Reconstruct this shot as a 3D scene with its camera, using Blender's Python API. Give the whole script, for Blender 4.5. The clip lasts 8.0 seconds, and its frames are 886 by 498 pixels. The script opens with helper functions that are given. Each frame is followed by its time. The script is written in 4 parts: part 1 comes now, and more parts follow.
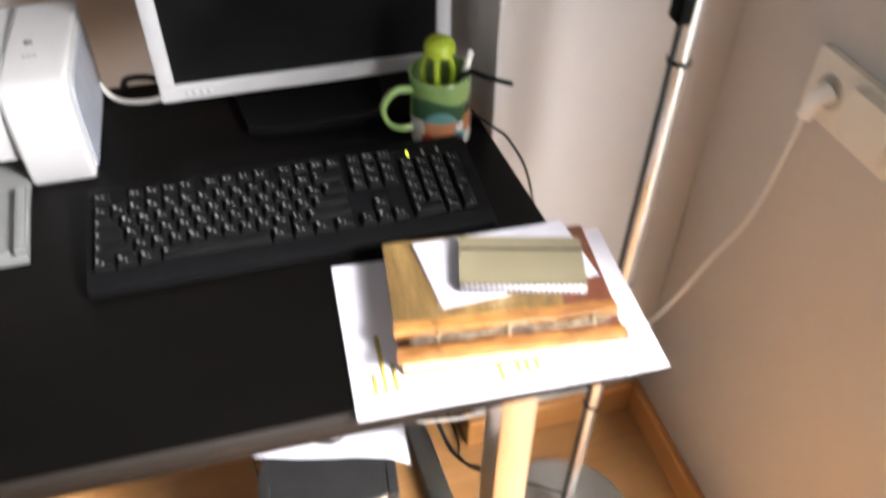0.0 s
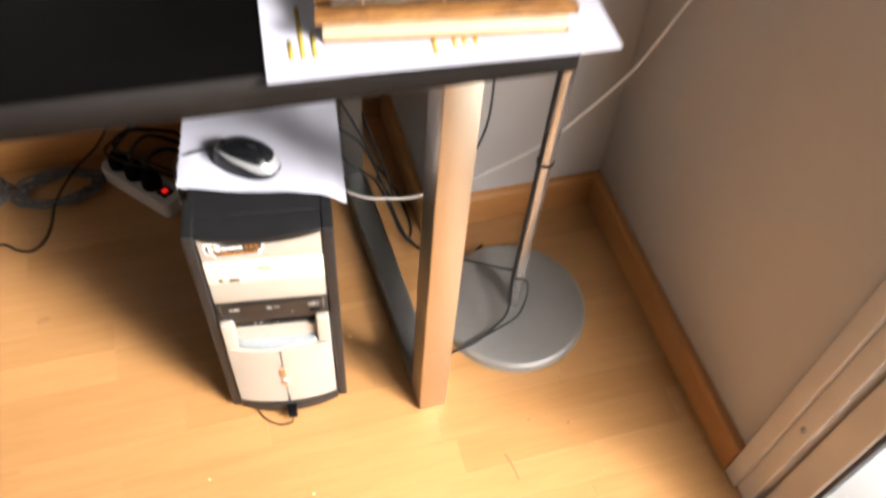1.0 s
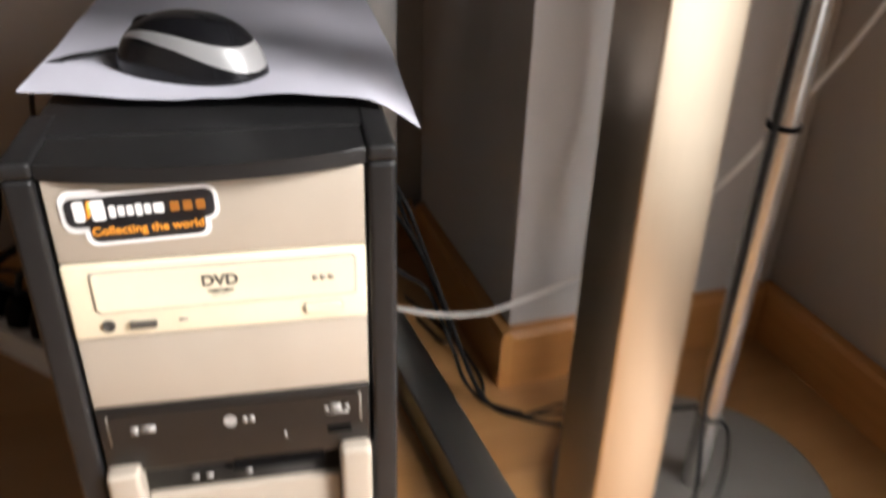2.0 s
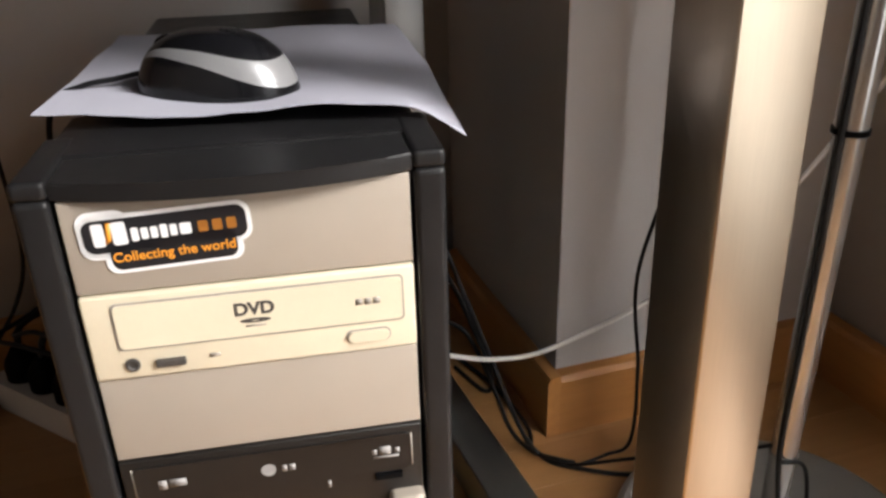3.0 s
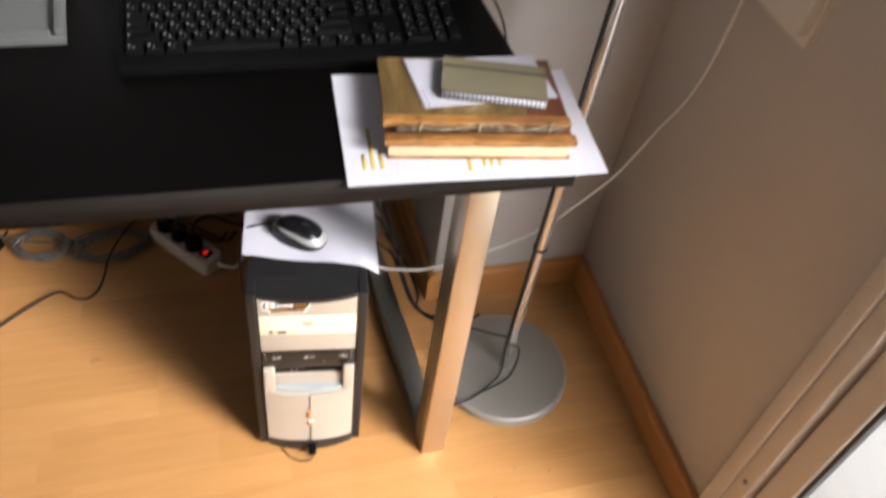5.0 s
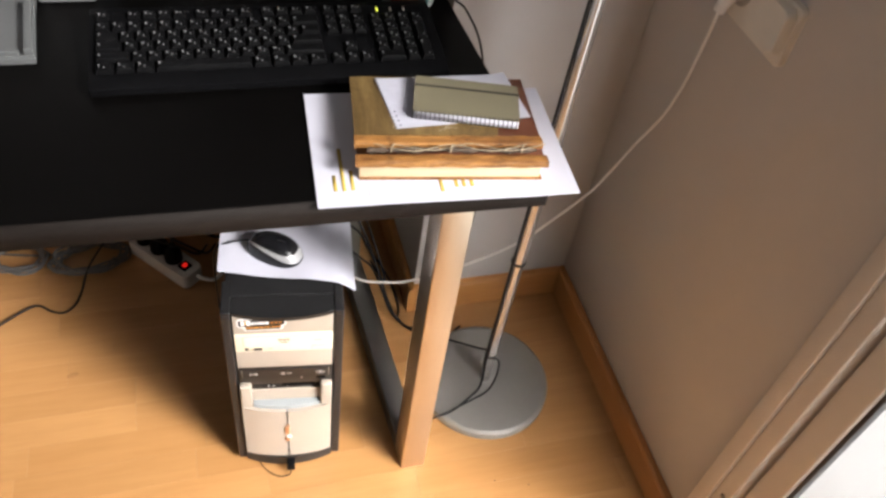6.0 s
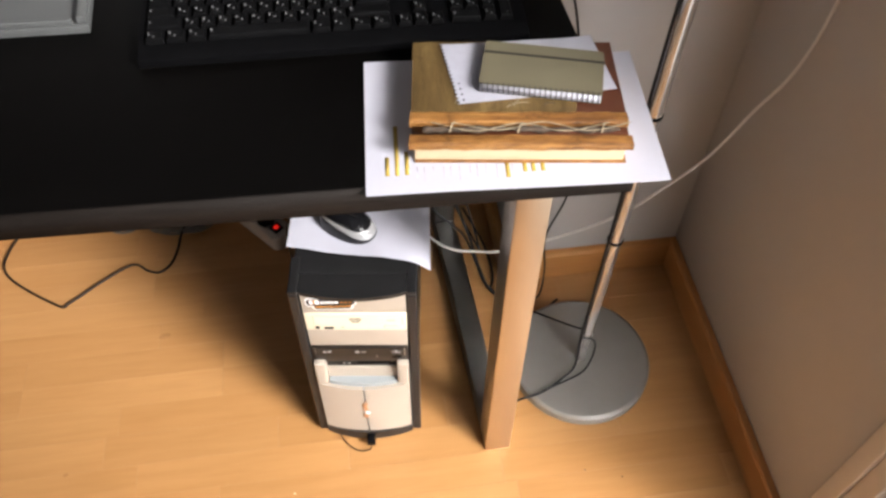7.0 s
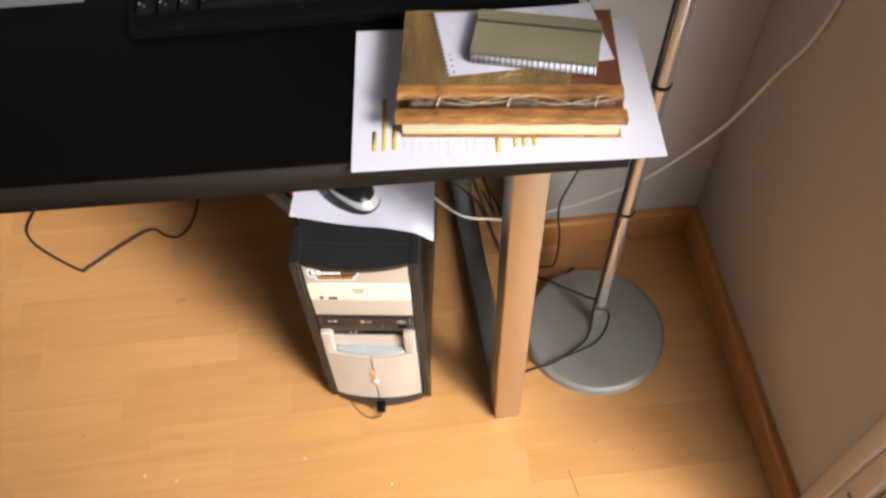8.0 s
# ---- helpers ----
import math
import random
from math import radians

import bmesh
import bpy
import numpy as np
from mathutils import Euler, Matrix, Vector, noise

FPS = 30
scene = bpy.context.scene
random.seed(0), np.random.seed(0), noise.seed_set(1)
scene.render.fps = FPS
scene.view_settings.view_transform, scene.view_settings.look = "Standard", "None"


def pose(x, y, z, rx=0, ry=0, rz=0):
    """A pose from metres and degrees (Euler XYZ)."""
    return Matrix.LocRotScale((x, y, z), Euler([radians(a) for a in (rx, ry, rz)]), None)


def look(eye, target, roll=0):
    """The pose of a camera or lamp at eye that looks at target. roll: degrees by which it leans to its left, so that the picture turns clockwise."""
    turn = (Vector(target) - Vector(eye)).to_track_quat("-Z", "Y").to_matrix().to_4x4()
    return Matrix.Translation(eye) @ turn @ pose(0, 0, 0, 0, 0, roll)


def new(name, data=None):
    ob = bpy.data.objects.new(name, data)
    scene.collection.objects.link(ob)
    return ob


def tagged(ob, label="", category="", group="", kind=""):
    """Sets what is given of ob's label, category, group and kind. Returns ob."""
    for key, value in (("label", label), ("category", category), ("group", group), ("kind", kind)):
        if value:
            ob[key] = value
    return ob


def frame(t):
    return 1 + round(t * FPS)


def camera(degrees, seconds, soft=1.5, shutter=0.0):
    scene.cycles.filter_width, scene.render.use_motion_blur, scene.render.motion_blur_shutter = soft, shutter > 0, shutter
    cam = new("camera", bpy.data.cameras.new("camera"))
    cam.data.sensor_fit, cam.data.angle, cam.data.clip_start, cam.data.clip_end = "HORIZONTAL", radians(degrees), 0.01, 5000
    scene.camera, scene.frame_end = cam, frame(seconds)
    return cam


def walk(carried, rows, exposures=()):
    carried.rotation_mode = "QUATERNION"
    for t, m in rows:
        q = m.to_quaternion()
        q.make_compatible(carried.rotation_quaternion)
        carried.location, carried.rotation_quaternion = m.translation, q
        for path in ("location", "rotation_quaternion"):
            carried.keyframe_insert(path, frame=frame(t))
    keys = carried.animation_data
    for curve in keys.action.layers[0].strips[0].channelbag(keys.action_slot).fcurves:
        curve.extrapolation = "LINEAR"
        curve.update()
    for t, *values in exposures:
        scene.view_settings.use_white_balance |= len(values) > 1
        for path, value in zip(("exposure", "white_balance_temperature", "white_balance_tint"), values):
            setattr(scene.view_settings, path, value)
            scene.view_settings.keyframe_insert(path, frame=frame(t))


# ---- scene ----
cam = camera(57.1, 8.0, 2.7, 0.45)
PATH = [
    (0, (-0.656, -0.82, 1.361), (-0.237, 0.563, -0.021), 0.9),
    (0.5, (-0.667, -0.92, 1.327), (-0.189, 0.304, -0.181), 3.4),
    (1, (-0.628, -0.908, 1.185), (-0.217, 0.241, -0.4), 5.1),
    (1.5, (-0.63, -0.772, 0.806), (-0.183, 0.554, -0.623), 3.8),
    (2, (-0.647, -0.644, 0.577), (-0.071, 0.995, -0.415), 1.7),
    (2.2, (-0.648, -0.621, 0.544), (-0.098, 1.113, -0.288), -0.3),
    (3.3, (-0.66, -0.615, 0.538), (-0.127, 1.099, -0.345), -2.1),
    (3.5, (-0.667, -0.67, 0.662), (-0.224, 0.834, -0.579), 0.3),
    (4, (-0.66, -0.86, 1.157), (-0.356, 0.331, -0.421), 4.0),
    (4.5, (-0.683, -0.974, 1.298), (-0.283, 0.229, -0.248), 8.4),
    (5, (-0.729, -1.026, 1.359), (-0.24, 0.234, -0.115), 9.3),
    (5.2, (-0.748, -1.039, 1.387), (-0.196, 0.251, -0.039), 10.4),
    (6.5, (-0.654, -0.972, 1.355), (-0.273, 0.257, -0.176), 6.2),
    (7, (-0.608, -0.924, 1.338), (-0.428, 0.285, -0.246), 0.7),
    (7.5, (-0.582, -0.912, 1.341), (-0.432, 0.271, -0.264), 0.5),
    (8, (-0.553, -0.905, 1.336), (-0.484, 0.231, -0.308), -2.9),
]
EXPOSURES = [(0.0, 1.0), (0.5, 0.55), (1.0, 0.16), (1.5, -0.29), (2.0, -0.49), (3.5, -0.92), (4.0, -0.63), (4.5, -0.40), (5.0, -0.22), (6.5, -0.14), (7.0, -0.28), (8.0, -0.34)]
walk(cam, [(t, look(eye, target, roll)) for t, eye, target, roll in PATH], EXPOSURES)

# ---- light ----
world = bpy.data.worlds.new("world")
scene.world = world
world.use_nodes = True
wn = world.node_tree
sky = wn.nodes.new("ShaderNodeTexSky")
sky.sky_type, sky.sun_disc = "NISHITA", False
sky.sun_elevation, sky.sun_rotation = radians(33), radians(136)
wn.nodes["Background"].inputs["Strength"].default_value = 0.10
wn.links.new(sky.outputs[0], wn.nodes["Background"].inputs["Color"])

SUN = bpy.data.lights.new("hazy_sun", "SUN")
SUN.energy, SUN.angle, SUN.color = 8.3, radians(16), (1.0, 0.96, 0.935)
new("hazy_sun", SUN).matrix_world = look((0, 0, 0), (-0.70, 0.72, -0.64))
DOOR_LIGHT = bpy.data.lights.new("door_skylight", "AREA")
DOOR_LIGHT.shape, DOOR_LIGHT.size, DOOR_LIGHT.size_y = "RECTANGLE", 1.1, 1.7
DOOR_LIGHT.energy, DOOR_LIGHT.color = 17.0, (0.97, 0.98, 1.0)
new("door_skylight", DOOR_LIGHT).matrix_world = look((0.0, -1.27, 1.05), (-1.0, -1.27, 1.05))


# ---- materials ----
def nodes_of(name):
    m = bpy.data.materials.new(name)
    m.use_nodes = True
    nt = m.node_tree
    return m, nt, nt.nodes, nt.links, nt.nodes["Principled BSDF"]


def coords(nt, scale=(1, 1, 1), shift=False):
    tc = nt.nodes.new("ShaderNodeTexCoord")
    mp = nt.nodes.new("ShaderNodeMapping")
    mp.inputs["Scale"].default_value = scale
    nt.links.new(tc.outputs["Object"], mp.inputs["Vector"])
    if shift:
        info = nt.nodes.new("ShaderNodeObjectInfo")
        mul = nt.nodes.new("ShaderNodeMath")
        mul.operation = "MULTIPLY"
        mul.inputs[1].default_value = 37.0
        nt.links.new(info.outputs["Random"], mul.inputs[0])
        com = nt.nodes.new("ShaderNodeCombineXYZ")
        for i in range(3):
            nt.links.new(mul.outputs[0], com.inputs[i])
        nt.links.new(com.outputs[0], mp.inputs["Location"])
    return mp.outputs["Vector"]


def noise_at(nt, vec, scale, detail=4.0, rough=0.55):
    n = nt.nodes.new("ShaderNodeTexNoise")
    n.inputs["Scale"].default_value, n.inputs["Detail"].default_value = scale, detail
    n.inputs["Roughness"].default_value = rough
    nt.links.new(vec, n.inputs["Vector"])
    return n.outputs["Fac"]


def ramp(nt, fac, stops):
    r = nt.nodes.new("ShaderNodeValToRGB")
    while len(r.color_ramp.elements) < len(stops):
        r.color_ramp.elements.new(0.5)
    for e, (p, c) in zip(r.color_ramp.elements, stops):
        e.position, e.color = p, (*c, 1)
    nt.links.new(fac, r.inputs["Fac"])
    return r.outputs["Color"]


def mixed(nt, a, b, fac, mode="MIX"):
    m = nt.nodes.new("ShaderNodeMix")
    m.data_type, m.blend_type = "RGBA", mode
    for sock, val in ((m.inputs["Factor"], fac), (m.inputs[6], a), (m.inputs[7], b)):
        if isinstance(val, (int, float)):
            sock.default_value = val
        elif isinstance(val, tuple):
            sock.default_value = (*val, 1)
        else:
            nt.links.new(val, sock)
    return m.outputs[2]


def plain(name, col, rough=0.5, metal=0.0, var=0.08, scale=30.0, bump=0.05, grain=400.0, coat=0.0, stretch=(1, 1, 1), spec=0.5):
    """Paint, plastic, paper or metal: two scales of variation, fine relief."""
    m, nt, ns, ln, bs = nodes_of(name)
    vec = coords(nt, stretch)
    big, fine = noise_at(nt, vec, scale), noise_at(nt, vec, grain, 3)
    lo, hi = tuple(c * (1 - var) for c in col), tuple(min(1, c * (1 + var)) for c in col)
    base = ramp(nt, big, [(0.3, lo), (0.7, hi)])
    base = mixed(nt, base, ramp(nt, fine, [(0.3, (0.8,) * 3), (0.7, (1.0,) * 3)]), min(1.0, var * 2.5), "MULTIPLY")
    ln.new(base, bs.inputs["Base Color"])
    rr = nt.nodes.new("ShaderNodeMapRange")
    rr.inputs["To Min"].default_value, rr.inputs["To Max"].default_value = max(0.03, rough - 0.09), min(1, rough + 0.09)
    ln.new(big, rr.inputs["Value"])
    ln.new(rr.outputs[0], bs.inputs["Roughness"])
    bs.inputs["Metallic"].default_value = metal
    bs.inputs["Specular IOR Level"].default_value = spec
    bs.inputs["Coat Weight"].default_value = coat
    if bump:
        b = nt.nodes.new("ShaderNodeBump")
        b.inputs["Strength"].default_value, b.inputs["Distance"].default_value = bump, 0.001
        ln.new(fine, b.inputs["Height"])
        ln.new(b.outputs[0], bs.inputs["Normal"])
    return m


def wood(name, dark, mid, light, axis=0, scale=9.0, rough=0.4, bump=0.08, shift=True, coat=0.0, tone=0.16, spec=0.5, streak=0.55):
    """Grained wood; the grain runs along the given local axis."""
    m, nt, ns, ln, bs = nodes_of(name)
    bs.inputs["Specular IOR Level"].default_value = spec
    st = [1.0, 1.0, 1.0]
    st[axis] = 0.09
    vec = coords(nt, tuple(st), shift)
    big = noise_at(nt, vec, scale, 5, 0.6)
    fine = noise_at(nt, vec, scale * 14, 4, 0.65)
    base = ramp(nt, big, [(0.25, dark), (0.5, mid), (0.78, light)])
    base = mixed(nt, base, ramp(nt, fine, [(0.3, (0.78, 0.72, 0.66)), (0.62, (1.0,) * 3)]), streak, "MULTIPLY")
    if shift:
        info = nt.nodes.new("ShaderNodeObjectInfo")
        tn = ramp(nt, info.outputs["Random"], [(0.0, (1 - tone, 1 - tone * 1.1, 1 - tone * 1.3)), (1.0, (1.0, 1.0, 1.0))])
        base = mixed(nt, base, tn, 1.0, "MULTIPLY")
    ln.new(base, bs.inputs["Base Color"])
    rr = nt.nodes.new("ShaderNodeMapRange")
    rr.inputs["To Min"].default_value, rr.inputs["To Max"].default_value = rough - 0.08, rough + 0.12
    ln.new(fine, rr.inputs["Value"])
    ln.new(rr.outputs[0], bs.inputs["Roughness"])
    bs.inputs["Coat Weight"].default_value = coat
    b = nt.nodes.new("ShaderNodeBump")
    b.inputs["Strength"].default_value, b.inputs["Distance"].default_value = bump, 0.0008
    ln.new(fine, b.inputs["Height"])
    ln.new(b.outputs[0], bs.inputs["Normal"])
    return m


def brushed(name, col, rough, axis):
    """Brushed metal with hairlines along an axis."""
    m, nt, ns, ln, bs = nodes_of(name)
    st = [1.0, 1.0, 1.0]
    st[axis] = 0.02
    hair, soft = noise_at(nt, coords(nt, tuple(st)), 900, 3), noise_at(nt, coords(nt), 14, 3)
    base = ramp(nt, hair, [(0.3, tuple(c * 0.975 for c in col)), (0.7, tuple(min(1, c * 1.02) for c in col))])
    ln.new(base, bs.inputs["Base Color"])
    rr = nt.nodes.new("ShaderNodeMapRange")
    rr.inputs["To Min"].default_value, rr.inputs["To Max"].default_value = rough - 0.02, rough + 0.03
    ln.new(soft, rr.inputs["Value"])
    ln.new(rr.outputs[0], bs.inputs["Roughness"])
    bs.inputs["Metallic"].default_value = 1.0
    return m


def weathered(name, dark, mid, light, axis, scale, wear=1.0):
    """Rough bark-like cover: uneven streaks along an axis, dark cracks and blotches, strong relief."""
    m, nt, ns, ln, bs = nodes_of(name)
    st = [1.0, 1.0, 1.0]
    st[axis] = 0.16
    vec, even = coords(nt, tuple(st)), coords(nt)
    streak, fine = noise_at(nt, vec, scale, 6, 0.7), noise_at(nt, vec, scale * 7, 4, 0.7)
    blotch = noise_at(nt, even, scale * 0.7, 5, 0.6)
    base = ramp(nt, streak, [(0.32, dark), (0.5, mid), (0.68, light)])
    base = mixed(nt, base, ramp(nt, blotch, [(0.30, (0.28, 0.22, 0.17)), (0.44, (1.0,) * 3)]), 0.9 * wear, "MULTIPLY")
    base = mixed(nt, base, ramp(nt, fine, [(0.36, (0.40, 0.32, 0.25)), (0.50, (1.0,) * 3), (0.66, (1.0,) * 3)]), 0.6 * wear, "MULTIPLY")
    ln.new(base, bs.inputs["Base Color"])
    bs.inputs["Roughness"].default_value = 0.55
    bs.inputs["Specular IOR Level"].default_value = 0.35
    b = nt.nodes.new("ShaderNodeBump")
    b.inputs["Strength"].default_value, b.inputs["Distance"].default_value = 0.8, 0.0012
    ln.new(fine, b.inputs["Height"])
    ln.new(b.outputs[0], bs.inputs["Normal"])
    return m


def glow(name, col, strength):
    m, nt, ns, ln, bs = nodes_of(name)
    bs.inputs["Base Color"].default_value = (*col, 1)
    bs.inputs["Emission Color"].default_value = (*col, 1)
    bs.inputs["Emission Strength"].default_value = strength
    return m


def clear_glass(name):
    m, nt, ns, ln, bs = nodes_of(name)
    bs.inputs["Base Color"].default_value = (0.95, 0.97, 0.97, 1)
    bs.inputs["Roughness"].default_value = 0.02
    bs.inputs["Transmission Weight"].default_value = 1.0
    bs.inputs["IOR"].default_value = 1.45
    return m


WALL = plain("grey_wall_paint", (0.515, 0.502, 0.498), 0.75, var=0.03, scale=3, bump=0.25, grain=350)
# For the unseen west wall: white added as a reflector towards the east wall.
BOUNCE_WHITE = plain("bounce_white_paint", (0.84, 0.83, 0.81), 0.8, var=0.02, scale=3, bump=0.2, grain=350)
# For the unseen south wall: a made-up grey that limits bounce into the corner.
BOUNCE_GREY = plain("bounce_grey_paint", (0.30, 0.29, 0.285), 0.8, var=0.03, scale=3, bump=0.2, grain=350)
CEIL = plain("white_ceiling_paint", (0.82, 0.81, 0.80), 0.9, var=0.02, scale=2, bump=0.1)
FLOOR_WOOD = wood("beech_parquet", (0.345, 0.168, 0.057), (0.398, 0.204, 0.076), (0.455, 0.246, 0.098), 0, 6.0, 0.34, 0.02, True, 0.1, 0.08, streak=0.42)
JOINT = plain("parquet_joint", (0.31, 0.152, 0.058), 0.7, var=0.1)
BASE_WOOD = wood("oak_baseboard", (0.34, 0.145, 0.040), (0.43, 0.195, 0.058), (0.50, 0.245, 0.080), 0, 8.0, 0.38, 0.05, False)
BASE_WOOD_Y = wood("oak_baseboard_side", (0.34, 0.145, 0.040), (0.43, 0.195, 0.058), (0.50, 0.245, 0.080), 1, 8.0, 0.38, 0.05, False)
DOOR_PAINT = plain("cream_door_paint", (0.62, 0.56, 0.49), 0.4, var=0.04, scale=12, bump=0.05)
GASKET = plain("dark_gasket_rubber", (0.03, 0.03, 0.032), 0.6)
GLASS = clear_glass("window_glass")
BALCONY = plain("pale_balcony_tile", (0.42, 0.415, 0.405), 0.6, var=0.06, scale=8, bump=0.1)
DESK_BLACK = wood("black_brown_veneer", (0.0012, 0.0011, 0.0010), (0.0020, 0.0018, 0.0017), (0.0034, 0.0031, 0.0029), 0, 10.0, 0.34, 0.05, False, spec=0.09)
DESK_EDGE = wood("black_brown_edging", (0.0075, 0.0058, 0.0050), (0.0098, 0.0078, 0.0067), (0.013, 0.0103, 0.0090), 0, 90.0, 0.6, 0.05, False, spec=0.06)
# Warm tint paints the sunlit floor's reflection into neutral steel.
LIT_STEEL = brushed("brushed_steel_lit", (0.60, 0.505, 0.385), 0.34, 2)
# The same steel, its colour darkened for the shade under the desk.
SHADED_STEEL = brushed("brushed_steel_shaded", (0.27, 0.265, 0.26), 0.38, 1)
CHROME = plain("satin_nickel", (0.56, 0.55, 0.54), 0.19, 0.78, 0.03, 40, 0.03, spec=0.7)
LAMP_GREY = plain("silver_grey_enamel", (0.27, 0.258, 0.246), 0.40, 0.45, 0.04, 25, 0.05, 900)
BLACK_PLASTIC = plain("black_plastic", (0.0034, 0.0034, 0.0038), 0.42, var=0.12, bump=0.12, grain=900, spec=0.03)
CASE_BLACK = plain("charcoal_plastic", (0.0118, 0.0116, 0.0120), 0.36, var=0.1, bump=0.08, grain=900, spec=0.28)
RUBBER = plain("black_cable_rubber", (0.006, 0.006, 0.0065), 0.5, var=0.1, spec=0.25)
GREY_CABLE = plain("grey_cable_vinyl", (0.10, 0.097, 0.094), 0.5, var=0.1, spec=0.3)
WHITE_CABLE = plain("white_cable_vinyl", (0.82, 0.80, 0.77), 0.45, var=0.05)
BEIGE_SILVER = plain("champagne_silver_plastic", (0.36, 0.315, 0.262), 0.42, 0.15, 0.03, 20, 0.06, 1200)
CREAM = plain("cream_drive_plastic", (0.66, 0.59, 0.44), 0.45, var=0.03, scale=25, bump=0.04)
DRIVE_BLACK = plain("dark_drive_plastic", (0.012, 0.0105, 0.0095), 0.35, var=0.1, spec=0.35)
SILL_BLUE = plain("pale_silver_sill", (0.30, 0.33, 0.34), 0.3, 0.2, 0.04)
PRINT_GREY = plain("grey_print", (0.30, 0.27, 0.23), 0.6)
PRINT_DARK = plain("dark_print", (0.05, 0.045, 0.04), 0.6)
PRINT_LIGHT = plain("light_print", (0.26, 0.25, 0.24), 0.6)
WHITE_STICKER = plain("white_sticker_vinyl", (0.80, 0.80, 0.80), 0.35, var=0.02)
STICKER_BLACK = plain("black_sticker_ink", (0.012, 0.013, 0.016), 0.35)
STICKER_AMBER = plain("dark_amber_sticker_ink", (0.26, 0.10, 0.016), 0.4)
STICKER_ORANGE = plain("orange_sticker_ink", (0.75, 0.30, 0.03), 0.4)
PAPER = plain("white_paper", (0.475, 0.475, 0.545), 0.8, var=0.03, scale=12, bump=0.1, grain=600)
PAPER_SHADE = plain("lined_paper", (0.38, 0.38, 0.44), 0.8, var=0.10, scale=30, bump=0.1, grain=500)
YELLOW_INK = plain("mustard_ink", (0.36, 0.25, 0.035), 0.7, var=0.1)
PALE_INK = plain("pale_violet_ink", (0.43, 0.415, 0.48), 0.8, var=0.05)
ALBUM_LEAF = weathered("leaf_veneer_cover", (0.070, 0.042, 0.014), (0.112, 0.070, 0.024), (0.165, 0.108, 0.040), 1, 45.0, 0.45)
ALBUM_WOOD = weathered("orange_wood_cover", (0.120, 0.047, 0.011), (0.255, 0.115, 0.029), (0.370, 0.185, 0.054), 0, 50.0)
ALBUM_RED = plain("red_brown_leather", (0.078, 0.024, 0.011), 0.42, var=0.15, scale=60, bump=0.2)
ALBUM_PAGES = plain("cream_page_block", (0.60, 0.46, 0.29), 0.85, var=0.10, scale=15, bump=0.6, grain=500, stretch=(0.03, 1, 6))
TWIG = plain("grey_brown_bark", (0.060, 0.040, 0.026), 0.9, var=0.5, scale=140, bump=0.8, grain=700)
TWINE = plain("pale_jute_twine", (0.29, 0.235, 0.155), 0.9, var=0.3, scale=300, bump=0.5)
NOTE_COVER = plain("olive_card_cover", (0.125, 0.110, 0.069), 0.6, var=0.05, scale=40, bump=0.15)
KEY_BLACK = plain("black_keycap", (0.0042, 0.0042, 0.0046), 0.40, var=0.15, bump=0.15, grain=1500, spec=0.07)
KEY_PRINT = plain("white_key_legend", (0.30, 0.30, 0.31), 0.5)
MONITOR_SILVER = plain("silver_white_bezel", (0.295, 0.298, 0.31), 0.35, 0.1, 0.02)
SCREEN = plain("dark_lcd_panel", (0.004, 0.004, 0.0045), 0.34, var=0.02, bump=0.0, spec=0.22)
PRINTER_WHITE = plain("white_printer_plastic", (0.27, 0.272, 0.28), 0.4, var=0.03, bump=0.03)
# Pale blue-grey plastic, darkened further because the side catches less sun.
PRINTER_SIDE_SHADED = plain("pale_grey_shaded_panel", (0.15, 0.163, 0.19), 0.32, var=0.03, bump=0.03)
PRINTER_TRAY = plain("light_grey_tray_plastic", (0.11, 0.115, 0.115), 0.35, var=0.03)
MUG_GREEN = plain("green_glazed_ceramic", (0.115, 0.18, 0.062), 0.18, var=0.05, coat=0.5, bump=0)
MUG_DARK = plain("dark_green_glaze", (0.035, 0.085, 0.045), 0.18, var=0.05, coat=0.5, bump=0)
MUG_TEAL = plain("teal_glaze", (0.11, 0.25, 0.27), 0.18, var=0.05, coat=0.5, bump=0)
MUG_PEACH = plain("peach_glaze", (0.45, 0.19, 0.09), 0.18, var=0.05, coat=0.5, bump=0)
MUG_WHITE = plain("white_glaze", (0.68, 0.68, 0.66), 0.18, var=0.03, coat=0.5, bump=0)
MUG_RED = plain("red_glaze", (0.42, 0.05, 0.03), 0.18, var=0.05, coat=0.5, bump=0)
LIME = plain("lime_green_plastic", (0.24, 0.31, 0.014), 0.4, var=0.10, scale=80)
SOCKET = plain("ivory_socket_plastic", (0.76, 0.70, 0.61), 0.35, var=0.03)
# Ivory greyed down to paint the shade inside the shallow socket well.
SOCKET_SHADE = plain("socket_shadow_grey", (0.50, 0.46, 0.40), 0.5)
STRIP_WHITE = plain("white_strip_plastic", (0.58, 0.56, 0.53), 0.4, var=0.04)
RED_LED = glow("red_switch_light", (1.0, 0.02, 0.012), 0.6)
YELLOW_LED = glow("yellow_key_light", (0.9, 0.95, 0.1), 1.6)
COPPER = plain("copper_foil", (0.60, 0.33, 0.18), 0.3, 0.6, 0.1)
MOUSE_SILVER = plain("silver_mouse_plastic", (0.36, 0.36, 0.365), 0.24, 0.4, 0.03)
MOUSE_BLACK = plain("glossy_black_plastic", (0.006, 0.006, 0.007), 0.2, var=0.1, bump=0.02, spec=0.35)


